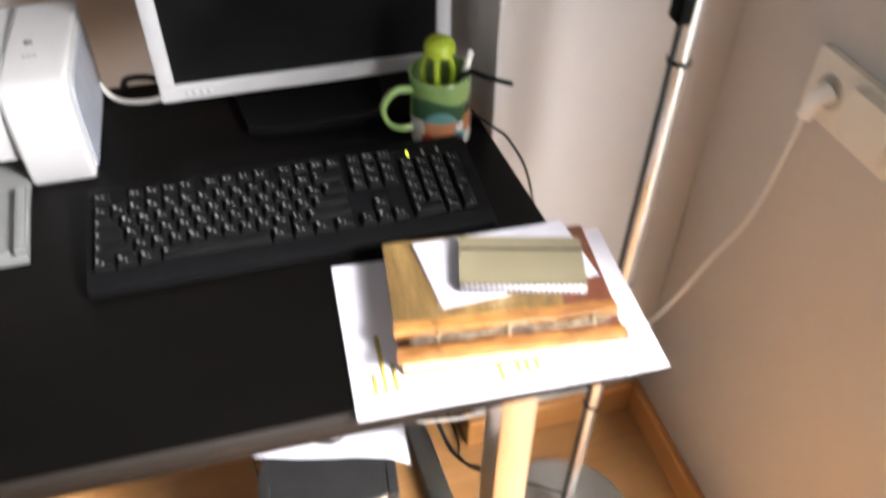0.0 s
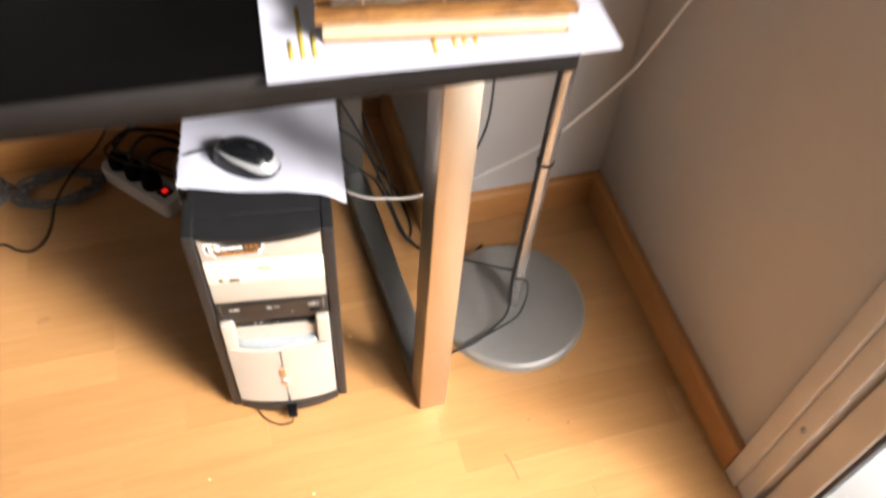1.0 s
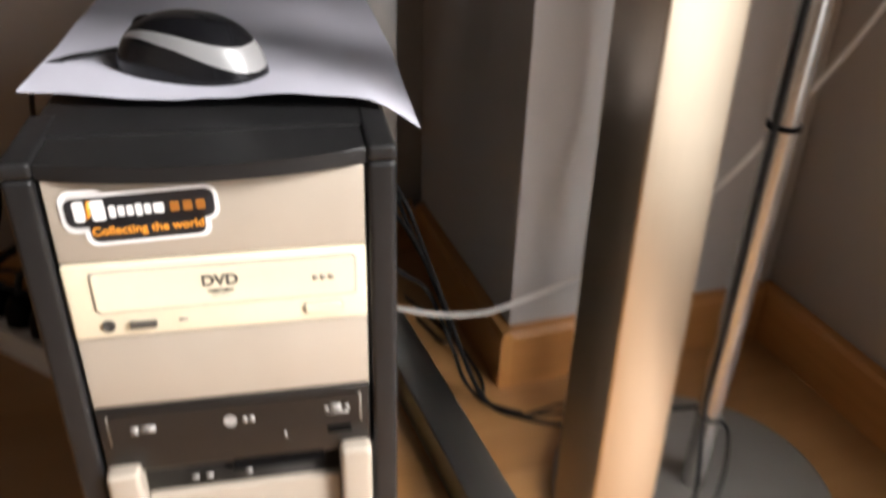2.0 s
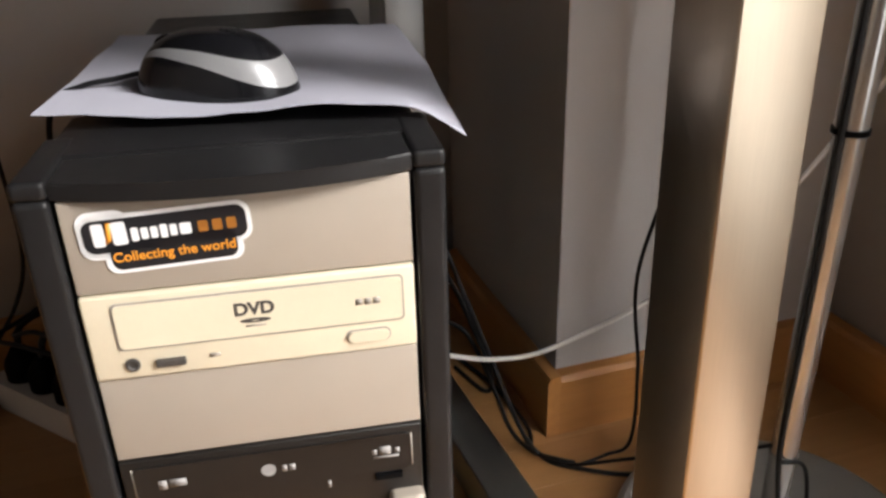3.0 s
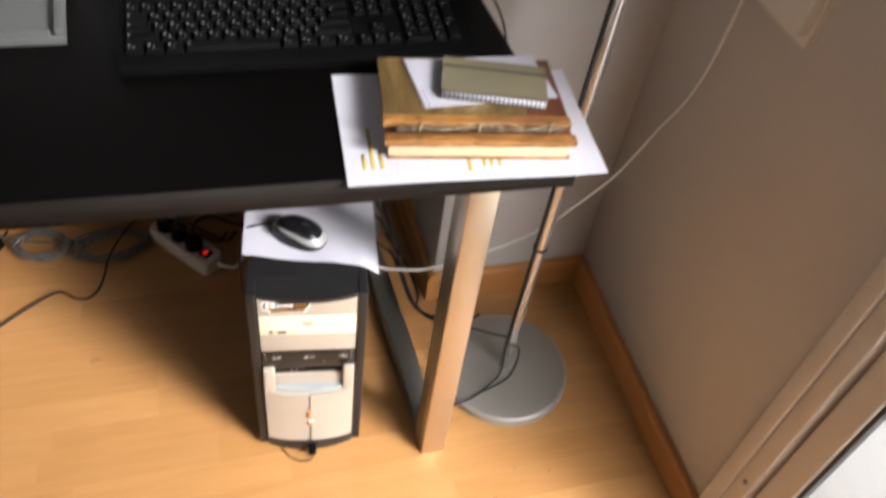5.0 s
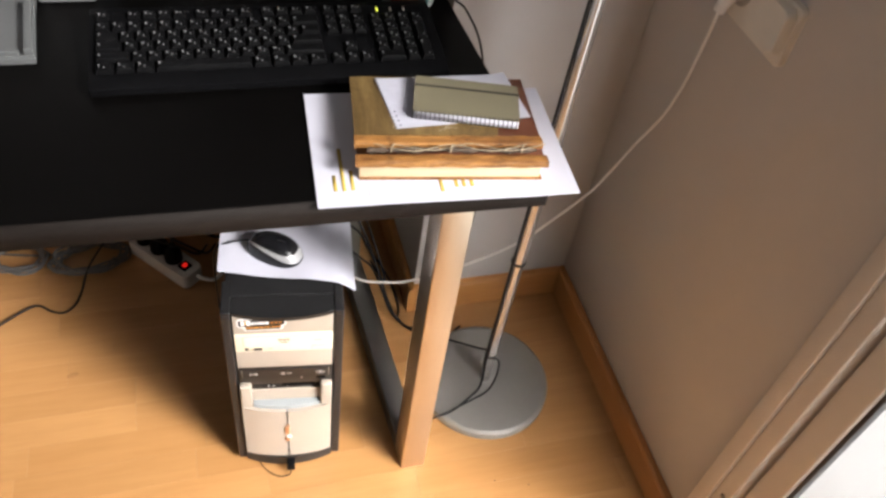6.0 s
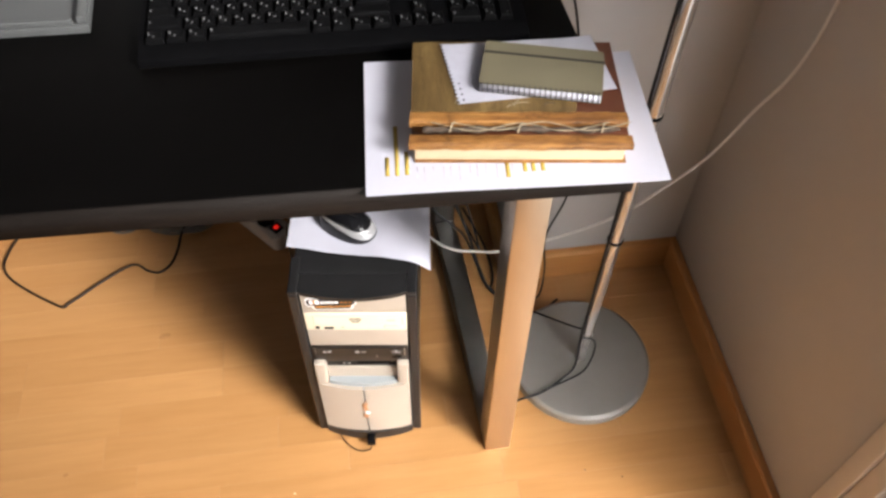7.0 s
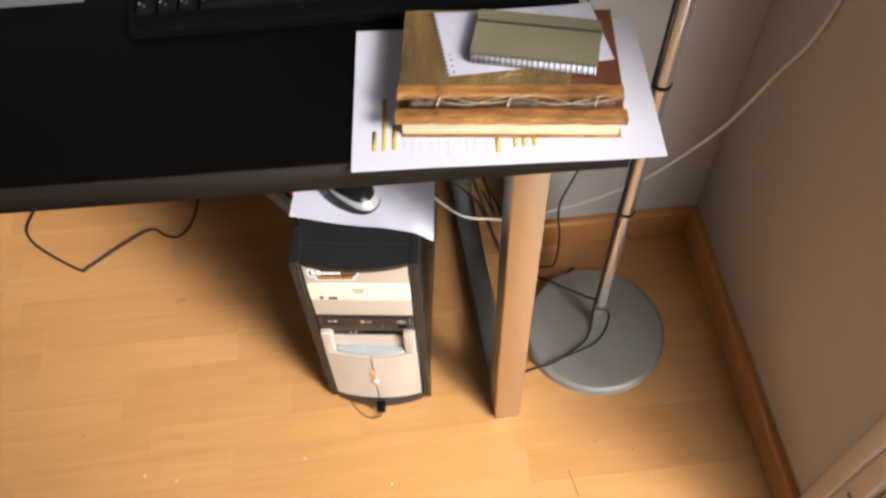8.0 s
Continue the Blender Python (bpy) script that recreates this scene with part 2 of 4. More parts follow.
# ---- builders ----
def link_mesh(name, bm, mats, smooth=True):
    me = bpy.data.meshes.new(name)
    bmesh.ops.recalc_face_normals(bm, faces=bm.faces[:])
    bm.normal_update()
    if smooth:
        # large flat faces keep their own normals beside narrow bevels
        for e in bm.edges:
            if len(e.link_faces) == 2:
                bend = e.calc_face_angle(0.0)
                a, b = sorted(f.calc_area() for f in e.link_faces)
                e.smooth = not (bend > radians(38) or (bend > radians(6) and b > 6 * a))
    bm.to_mesh(me)
    bm.free()
    for m in mats if isinstance(mats, (list, tuple)) else [mats]:
        me.materials.append(m)
    if smooth:
        for p in me.polygons:
            p.use_smooth = True
    return me


def part(name, bm, material, parent, label="", at=None):
    """One bmesh as one mesh object under a thing or a part, in that parent's space."""
    ob = new(name, link_mesh(name, bm, material))
    ob.parent = parent
    if at is not None:
        ob.matrix_basis = at
    if label:
        tagged(ob, label)
    return ob


def thing(name, at, label, category, group="", kind=""):
    ob = new(name)
    ob.empty_display_size = 0.03
    ob.matrix_world = at
    return tagged(ob, label, category, group, kind)


def single(name, bm, material, label, category, at=None, group="", kind=""):
    """A thing of one mesh."""
    ob = new(name, link_mesh(name, bm, material))
    if at is not None:
        ob.matrix_world = at
    return tagged(ob, label, category, group, kind)


def cuboid(x0, x1, y0, y1, z0, z1, bevel=0.0, seg=2, bm=None):
    bm = bm or bmesh.new()
    old = set(bm.verts)
    made = bmesh.ops.create_cube(bm, size=1.0)["verts"]
    for v in made:
        v.co = Vector((x0 + (v.co.x + 0.5) * (x1 - x0), y0 + (v.co.y + 0.5) * (y1 - y0), z0 + (v.co.z + 0.5) * (z1 - z0)))
    if bevel:
        edges = [e for e in bm.edges if e.verts[0] not in old and e.verts[1] not in old]
        bmesh.ops.bevel(bm, geom=edges, offset=bevel, segments=seg, profile=0.6, affect="EDGES")
    return bm


def prism(outline, z0, z1, bevel=0.0, bm=None, axis="z"):
    """A flat outline of (a, b) pairs raised from z0 to z1; axis y puts a, b into x, z."""
    bm = bm or bmesh.new()
    def co(a, b, c):
        return (a, b, c) if axis == "z" else ((a, c, b) if axis == "y" else (c, a, b))
    lo = [bm.verts.new(co(a, b, z0)) for a, b in outline]
    hi = [bm.verts.new(co(a, b, z1)) for a, b in outline]
    n = len(outline)
    faces = [bm.faces.new(lo[::-1]), bm.faces.new(hi)]
    for i in range(n):
        faces.append(bm.faces.new((lo[i], lo[(i + 1) % n], hi[(i + 1) % n], hi[i])))
    if bevel:
        edges = list({e for f in faces[:2] for e in f.edges})
        bmesh.ops.bevel(bm, geom=edges, offset=bevel, segments=2, profile=0.6, affect="EDGES")
    return bm


def lathe(profile, steps=48, bm=None, centre=(0, 0)):
    """Turns (radius, z) pairs round a vertical axis."""
    bm = bm or bmesh.new()
    rings = []
    for r, z in profile:
        if r < 1e-6:
            rings.append([bm.verts.new((centre[0], centre[1], z))])
        else:
            rings.append([bm.verts.new((centre[0] + r * math.cos(2 * math.pi * i / steps), centre[1] + r * math.sin(2 * math.pi * i / steps), z)) for i in range(steps)])
    for a, b in zip(rings, rings[1:]):
        for i in range(steps):
            j = (i + 1) % steps
            if len(a) == 1 and len(b) == 1:
                continue
            if len(a) == 1:
                bm.faces.new((a[0], b[i], b[j]))
            elif len(b) == 1:
                bm.faces.new((a[i], a[j], b[0]))
            else:
                bm.faces.new((a[i], a[j], b[j], b[i]))
    return bm


def spline(points, per=8):
    """A smooth line through the points."""
    p = [Vector(q) for q in points]
    p = [p[0] * 2 - p[1]] + p + [p[-1] * 2 - p[-2]]
    out = []
    for i in range(1, len(p) - 2):
        for k in range(per):
            t = k / per
            a, b, c, d = p[i - 1], p[i], p[i + 1], p[i + 2]
            out.append(0.5 * (2 * b + (c - a) * t + (2 * a - 5 * b + 4 * c - d) * t * t + (3 * b - a - 3 * c + d) * t ** 3))
    out.append(p[-2])
    return out


def tube(points, radius, sides=8, per=8, bm=None):
    bm = bm or bmesh.new()
    line = spline(points, per) if per else [Vector(q) for q in points]
    rings, side = [], None
    for i, c in enumerate(line):
        way = (line[min(i + 1, len(line) - 1)] - line[max(i - 1, 0)]).normalized()
        if side is None:
            side = way.orthogonal().normalized()
        side = (side - way * side.dot(way)).normalized()
        up = way.cross(side)
        r = radius(i / (len(line) - 1)) if callable(radius) else radius
        rings.append([bm.verts.new(c + (side * math.cos(2 * math.pi * k / sides) + up * math.sin(2 * math.pi * k / sides)) * r) for k in range(sides)])
    for a, b in zip(rings, rings[1:]):
        for k in range(sides):
            bm.faces.new((a[k], a[(k + 1) % sides], b[(k + 1) % sides], b[k]))
    bm.faces.new(rings[0][::-1])
    bm.faces.new(rings[-1])
    return bm


def rounded(w, h, r, steps=5):
    """The outline of a rectangle w by h about 0 with round corners."""
    out = []
    for cx, cy, a0 in ((w / 2 - r, h / 2 - r, 0), (-w / 2 + r, h / 2 - r, 90), (-w / 2 + r, -h / 2 + r, 180), (w / 2 - r, -h / 2 + r, 270)):
        for k in range(steps + 1):
            a = radians(a0 + 90 * k / steps)
            out.append((cx + r * math.cos(a), cy + r * math.sin(a)))
    return out


def lettering(name, text, size, material, parent, at, bold=0.0, label=""):
    cu = bpy.data.curves.new(name, "FONT")
    cu.body, cu.size, cu.extrude, cu.offset = text, size, 0.00012, bold
    cu.align_x, cu.align_y = "CENTER", "CENTER"
    tmp = bpy.data.objects.new(name, cu)
    me = bpy.data.meshes.new_from_object(tmp)
    bpy.data.objects.remove(tmp)
    me.materials.clear()
    me.materials.append(material)
    ob = new(name, me)
    ob.parent, ob.matrix_basis = parent, at
    return tagged(ob, label)


def cable(name, points, radius, material, label, sides=8):
    return single(name, tube(points, radius, sides), material, label, "cable")


# ---- setting ----
PILLAR_X, PILLAR_Y, BACK_Y, LEFT_X, NEAR_Y, TOP = -0.338, 0.013, 0.335, -1.78, -3.0, 2.5
DOOR_Y0, DOOR_Y1, DOOR_TOP = -0.566, -1.98, 2.0

single("floor", cuboid(LEFT_X - 0.1, 0.12, NEAR_Y - 0.1, BACK_Y + 0.1, -0.12, -0.004), JOINT, "dark joints and bed of a warm beech parquet floor", "floor", kind="structure")
single("ceiling", cuboid(LEFT_X - 0.1, 0.12, NEAR_Y - 0.1, BACK_Y + 0.1, TOP, TOP + 0.1), CEIL, "plain pale grey painted ceiling", "ceiling", kind="structure")
single("wall_north", cuboid(LEFT_X - 0.1, PILLAR_X, BACK_Y, BACK_Y + 0.1, 0, TOP), WALL, "grey painted wall behind the desk", "wall", kind="structure")
single("wall_pillar", cuboid(PILLAR_X, 0.0, PILLAR_Y, BACK_Y + 0.1, 0, TOP, 0.002), WALL, "grey painted pillar in the room corner", "wall", kind="structure")
single("wall_west", cuboid(LEFT_X - 0.1, LEFT_X, NEAR_Y, BACK_Y, 0, TOP), BOUNCE_WHITE, "unseen closing wall, made white to bounce light onto the east wall", "wall", kind="structure")
single("wall_south", cuboid(LEFT_X - 0.1, 0.0, NEAR_Y - 0.1, NEAR_Y, 0, TOP), BOUNCE_GREY, "unseen closing wall, its grey set for the light it bounces", "wall", kind="structure")
bm = cuboid(0, 0.12, DOOR_Y0, BACK_Y + 0.1, 0, TOP)
cuboid(0, 0.12, NEAR_Y - 0.1, DOOR_Y1, 0, TOP, bm=bm)
cuboid(0, 0.12, DOOR_Y1, DOOR_Y0, DOOR_TOP, TOP, bm=bm)
single("wall_east", bm, WALL, "grey painted wall beside the glazed balcony door", "wall", kind="structure")

BH, BT = 0.072, 0.014


def skirting(along, a, b, at, flip, material):
    """A baseboard with a rounded upper edge, along x or y from a to b."""
    prof = [(0, 0), (BT, 0), (BT, BH - 0.008), (BT - 0.003, BH - 0.002), (BT - 0.008, BH), (0, BH)]
    bm = bmesh.new()
    ends = []
    for s in (a, b):
        ring = []
        for d, z in prof:
            d = d * flip
            ring.append(bm.verts.new((s, at + d, z) if along == "x" else (at + d, s, z)))
        ends.append(ring)
    n = len(prof)
    for i in range(n):
        bm.faces.new((ends[0][i], ends[0][(i + 1) % n], ends[1][(i + 1) % n], ends[1][i]))
    bm.faces.new(ends[0][::-1])
    bm.faces.new(ends[1])
    single("baseboard", bm, material, "warm oak baseboard along the foot of the grey wall", "baseboard", kind="structure")


skirting("x", LEFT_X, PILLAR_X - BT, BACK_Y, -1, BASE_WOOD)
skirting("y", PILLAR_Y - BT, BACK_Y - BT, PILLAR_X, -1, BASE_WOOD_Y)
skirting("x", PILLAR_X - 0.0, -BT, PILLAR_Y, -1, BASE_WOOD)
skirting("y", DOOR_Y0 + 0.001, PILLAR_Y, 0.0, -1, BASE_WOOD_Y)
skirting("y", NEAR_Y, BACK_Y - BT, LEFT_X, 1, BASE_WOOD_Y)
skirting("x", LEFT_X + BT, 0.0, NEAR_Y, 1, BASE_WOOD)

# glazed balcony door in the east wall
door = thing("door_1", pose(0, 0, 0), "cream painted glazed balcony door, closed, bright daylight behind", "door", kind="structure")


def ring_frame(y0, y1, z0, z1, wide, x0, x1, bevel=0.003):
    bm = cuboid(x0, x1, y0 - wide, y0, z0, z1, bevel)
    cuboid(x0, x1, y1, y1 + wide, z0, z1, bevel, bm=bm)
    cuboid(x0, x1, y1 + wide, y0 - wide, z1 - wide, z1, bevel, bm=bm)
    return bm


bm = ring_frame(DOOR_Y0, DOOR_Y1, 0, DOOR_TOP, 0.028, -0.012, 0.10)
part("door_casing", bm, DOOR_PAINT, door)
bm = ring_frame(DOOR_Y0 - 0.028, DOOR_Y1 + 0.028, 0, DOOR_TOP - 0.028, 0.030, -0.006, 0.10)
part("door_frame", bm, DOOR_PAINT, door)
bm = ring_frame(DOOR_Y0 - 0.062, DOOR_Y1 + 0.062, 0.012, DOOR_TOP - 0.062, 0.044, 0.010, 0.07, 0.004)
cuboid(0.010, 0.07, DOOR_Y1 + 0.106, DOOR_Y0 - 0.106, 0.012, 0.11, 0.004, bm=bm)
sash = part("door_sash", bm, DOOR_PAINT, door)
bm = ring_frame(DOOR_Y0 - 0.104, DOOR_Y1 + 0.104, 0.108, DOOR_TOP - 0.104, 0.008, 0.016, 0.03, 0.001)
part("gasket", bm, GASKET, sash)
pane = part("pane", cuboid(0.036, 0.044, DOOR_Y1 + 0.102, DOOR_Y0 - 0.102, 0.10, DOOR_TOP - 0.102), GLASS, sash)
pane.visible_shadow = False
part("screw", lathe([(0.0, 0.003), (0.004, 0.002), (0.005, 0.0)], 12), PRINT_GREY, door, at=pose(-0.007, DOOR_Y0 - 0.045, 0.235, 0, -90, 0))
single("balcony_floor", cuboid(0.12, 2.6, -5.0, 2.0, -0.2, -0.03), BALCONY, "pale sunlit balcony floor outside the glazed door", "balcony", kind="structure")

# ---- desk ----
DESK = 0.745
desk = thing("desk", pose(-0.333, -0.3935, 0), "black-brown desk with brushed steel loop legs, its top cluttered", "desk")
SL = 0.030
outline = [(0, 0), (-0.030, 0.604), (-1.230, 0.604 + 1.2 * SL), (-1.2, 1.2 * SL)]
part("desktop", prism(outline, 0.707, DESK, 0.0007), DESK_BLACK, desk, "black-brown veneered desktop")
part("front_edging", prism([(0.0004, -0.0012), (0.0004, 0.0), (-1.2, 1.2 * SL), (-1.2, 1.2 * SL - 0.0012)], 0.7080, DESK - 0.0010), DESK_EDGE, desk, "worn brown front edge band")


def loop_leg(x):
    def skew(bm):
        for v in bm.verts:
            v.co.x += -0.05 * (v.co.y - 0.042) + 0.014 * v.co.z
            v.co.y += 0.0333 * v.co.z
        return bm
    # Both rails and the rear leg take the shade-darkened steel, the front leg the lit one.
    leg = part("leg_frame", skew(cuboid(x, x + 0.040, 0.086, 0.53, 0.0, 0.040, 0.002)), SHADED_STEEL, desk, "brushed steel floor rail of the leg loop, colour darkened for shade")
    part("front_leg", skew(cuboid(x, x + 0.0425, 0.042, 0.086, 0.0, 0.707, 0.0012)), LIT_STEEL, leg)
    part("rear_leg", skew(cuboid(x, x + 0.040, 0.53, 0.58, 0.0, 0.707, 0.0022)), SHADED_STEEL, leg)
    part("top_rail", skew(cuboid(x, x + 0.040, 0.086, 0.53, 0.667, 0.707, 0.002)), SHADED_STEEL, leg)


loop_leg(-0.111)
loop_leg(-1.115)

# ---- computer tower ----
tower = thing("computer_tower", pose(-0.6375, -0.285, 0, 0, 0, -7.5), "black and champagne computer tower standing on the parquet", "computer")
HX = 0.0885
bm = cuboid(-0.0845, 0.0845, 0.028, 0.43, 0.012, 0.4235, 0.003)
part("case", bm, CASE_BLACK, tower, "charcoal steel case")
for fx in (-0.075, 0.063):
    for fy in (0.05, 0.39):
        part("foot", cuboid(fx, fx + 0.012, fy, fy + 0.02, 0.0, 0.0125), BLACK_PLASTIC, tower)
for s in (-1, 1):
    x0, x1 = sorted((s * 0.0745, s * HX))
    part("front_column", cuboid(x0, x1, -0.002, 0.028, 0.006, 0.4200, 0.003, 3), CASE_BLACK, tower, "charcoal plastic front pillar")


def bowed(x0, x1, z0, z1, y_side, y_mid, back, steps=14):
    """A panel whose front bows forward in the middle."""
    pts = []
    for k in range(steps + 1):
        x = x0 + (x1 - x0) * k / steps
        u = 2 * (x - (x0 + x1) / 2) / (x1 - x0)
        pts.append((x, y_mid + (y_side - y_mid) * u * u))
    return prism(pts + [(x1, back), (x0, back)], z0, z1, 0.0012)


part("top_lip", bowed(-0.074, 0.074, 0.4190, 0.427, 0.000, -0.011, 0.03), CASE_BLACK, tower, "bowed black lip over the drive bays")
bm = cuboid(-HX, -0.0742, -0.002, 0.06, 0.4202, 0.4283, 0.0025, 3)
cuboid(0.0742, HX, -0.002, 0.06, 0.4202, 0.4283, 0.0025, 3, bm=bm)
cuboid(-0.0845, 0.0845, 0.0302, 0.10, 0.4195, 0.4278, 0.003, bm=bm)
part("top_cap", bm, CASE_BLACK, tower)
part("bay_backing", cuboid(-0.074, 0.074, 0.012, 0.027, 0.03, 0.4185), BLACK_PLASTIC, tower)
B0, B1, B2, B3 = 0.4183, 0.3750, 0.3318, 0.2866
P = 0.0423
part("bay_cover", cuboid(-0.0725, 0.0725, 0.0, 0.012, B1 + 0.0005, B0, 0.0008), BEIGE_SILVER, tower, "plain champagne bay cover with a sticker")
part("bay_cover", cuboid(-0.0725, 0.0725, 0.0, 0.012, B3 + 0.0005, B2, 0.0008), BEIGE_SILVER, tower, "plain champagne bay cover")


def on_front(x, z, y=0.0):
    return pose(x, y, z, 90, 0, 0)


zc = (B1 + B2) / 2
dvd = part("disc_drive", cuboid(-0.0725, 0.0725, -0.0015, 0.012, B2 + 0.0005, B1 - 0.0003, 0.0015), CREAM, tower, "yellowed cream disc drive")
bm = prism(rounded(0.1255, 0.0215, 0.002), 0.0, 0.0010, 0.0004)
part("tray_door", bm, CREAM, dvd, at=on_front(0.0035, zc + 0.0058, -0.0018))
part("tray_gap", prism(rounded(0.1275, 0.0235, 0.0025), 0.0, 0.0005), PRINT_GREY, dvd, at=on_front(0.0035, zc + 0.0058, -0.0016))
lettering("format_mark", "DVD", 0.0085, PRINT_DARK, dvd, on_front(0.0, zc + 0.0085, -0.0029), 0.0003)
part("disc_mark", lathe([(0.0068, 0), (0.0068, 0.0003), (0.0018, 0.0003)], 24), PRINT_DARK, dvd, at=on_front(0.0, zc + 0.0029, -0.0029) @ Matrix.Diagonal((1, 0.16, 1, 1)))
part("mark_bar", cuboid(-0.0045, 0.0045, -0.0031, -0.0028, zc - 0.0002, zc + 0.0006), PRINT_GREY, dvd)
for bx in (0.045, 0.049, 0.053):
    part("mark_bar", cuboid(bx, bx + 0.003, -0.0031, -0.0028, zc + 0.0045, zc + 0.0075), PRINT_GREY, dvd)
part("headphone_jack", lathe([(0.0032, 0), (0.0032, 0.0012), (0.0022, 0.0014), (0.0018, 0.0004), (0, 0.0004)], 20), PRINT_DARK, dvd, at=on_front(-0.0555, zc - 0.0135, -0.0016))
part("volume_wheel", cuboid(-0.0455, -0.0325, -0.0042, -0.0014, zc - 0.0155, zc - 0.012, 0.0008), PRINT_DARK, dvd)
part("indicator", cuboid(-0.022, -0.0175, -0.0024, -0.0014, zc - 0.0138, zc - 0.0125), PRINT_GREY, dvd)
part("eject_button", prism(rounded(0.019, 0.0055, 0.0024), 0.0, 0.0016, 0.0005), CREAM, dvd, at=on_front(0.05, zc - 0.0125, -0.0016))
part("button_gap", prism(rounded(0.0205, 0.007, 0.003), 0.0, 0.0004), PRINT_GREY, dvd, at=on_front(0.05, zc - 0.0125, -0.0016))

zl = B3 - P / 2
drive = part("disc_drive", cuboid(-0.0725, 0.0725, -0.001, 0.012, zl - P / 2 - 0.004, zl + P / 2 - 0.0003, 0.0012), DRIVE_BLACK, tower, "black disc drive with pale marks")
part("tray_door", prism(rounded(0.133, 0.0215, 0.002), 0.0, 0.0012, 0.0005), DRIVE_BLACK, drive, at=on_front(0.0, zl + 0.006, -0.0012))
for gx in (-0.0672, 0.0672):
    part("tray_gap", cuboid(gx - 0.0004, gx + 0.0004, -0.0018, -0.001, zl - 0.004, zl + 0.016), PRINT_GREY, drive)
part("round_mark", lathe([(0.0036, 0), (0.0036, 0.0002), (0, 0.0002)], 24), PRINT_LIGHT, drive, at=on_front(-0.004, zl + 0.006, -0.0025))
for bx, bw in ((0.0025, 0.0025), (0.006, 0.003)):
    part("mark_bar", cuboid(bx, bx + bw, -0.0028, -0.0025, zl + 0.0042, zl + 0.0078), PRINT_LIGHT, drive)
for bx, bw, bz, bh in ((-0.056, 0.004, 0.0035, 0.005), (-0.051, 0.008, 0.0045, 0.004), (0.0475, 0.013, 0.0035, 0.0012), (0.0505, 0.006, 0.0055, 0.005), (0.047, 0.0025, 0.006, 0.003), (0.0585, 0.0025, 0.006, 0.003)):
    part("mark_bar", cuboid(bx, bx + bw, -0.0028, -0.0025, zl + bz, zl + bz + bh), PRINT_LIGHT, drive)
part("eject_button", cuboid(0.048, 0.062, -0.003, -0.001, zl - 0.0105, zl - 0.0065, 0.0008), BLACK_PLASTIC, drive)
part("indicator", cuboid(0.024, 0.0255, -0.0016, -0.001, zl - 0.011, zl - 0.007), PRINT_LIGHT, drive)

# lower front: arms, recess with plate, sill, bowed door with a slit
for s in (-1, 1):
    x0, x1 = sorted((s * 0.0545, s * 0.0725))
    part("panel_arm", cuboid(x0, x1, -0.010, 0.012, 0.185, 0.2465, 0.0035, 3), BEIGE_SILVER, tower, "champagne arm beside the recess")
part("recess_panel", cuboid(-0.0544, 0.0544, 0.004, 0.012, 0.180, 0.247), DRIVE_BLACK, tower)
part("card_slot", cuboid(-0.006, 0.046, -0.001, 0.005, 0.233, 0.243, 0.001), BLACK_PLASTIC, tower)
for bx in (-0.030, -0.022, 0.0):
    part("mark_bar", cuboid(bx, bx + 0.004, 0.0032, 0.0042, 0.226, 0.2285), PRINT_LIGHT, tower)
part("recess_plate", cuboid(-0.0544, 0.0544, 0.000, 0.012, 0.192, 0.220, 0.002), BEIGE_SILVER, tower)
part("sill", bowed(-0.053, 0.053, 0.182, 0.1915, -0.007, -0.013, 0.01), SILL_BLUE, tower, "pale bluish silver sill")
for s in (-1, 1):
    pts = []
    for k in range(9):
        x = s * (0.0013 + (0.0725 - 0.0013) * k / 8)
        u = abs(x) / 0.0725
        pts.append((x, -0.018 + 0.010 * u * u))
    bm = prism(pts + [(s * 0.0725, 0.012), (s * 0.0013, 0.012)], 0.034, 0.1825)
    for v in bm.verts:
        if v.co.z < 0.1:
            v.co.z += 0.006 * (v.co.x / 0.0725) ** 2 - 0.004
        else:
            v.co.z += 0.004 * (v.co.x / 0.0725) ** 2 - 0.002
    part("door_panel", bm, BEIGE_SILVER, tower, "bowed champagne lower front panel")
part("slit", cuboid(-0.0013, 0.0013, -0.013, 0.012, 0.04, 0.18), SILL_BLUE, tower)
part("clasp", cuboid(-0.0045, 0.0035, -0.0215, -0.013, 0.112, 0.135, 0.002), COPPER, tower, "copper coloured foil on the slit")
part("foil_tag", cuboid(-0.002, 0.006, -0.0205, -0.0165, 0.100, 0.103, 0.001), WHITE_STICKER, tower)
part("clasp", cuboid(-0.005, 0.003, -0.0215, -0.014, 0.088, 0.098, 0.002), COPPER, tower)
part("base_band", bowed(-0.0742, 0.0742, 0.008, 0.0335, -0.006, -0.0215, 0.028), CASE_BLACK, tower, "black plastic foot band")
part("usb_plug", cuboid(-0.004, 0.010, -0.036, -0.014, 0.010, 0.028, 0.002), BLACK_PLASTIC, tower, "black plug in the front socket")
part("plug_lead", tube([(0.003, -0.034, 0.012), (0.0, -0.040, 0.004), (-0.018, -0.042, 0.003), (-0.038, -0.030, 0.003), (-0.052, -0.012, 0.003), (-0.056, 0.006, 0.003)], 0.0010, 6), RUBBER, tower, "thin black lead looping on the floor")

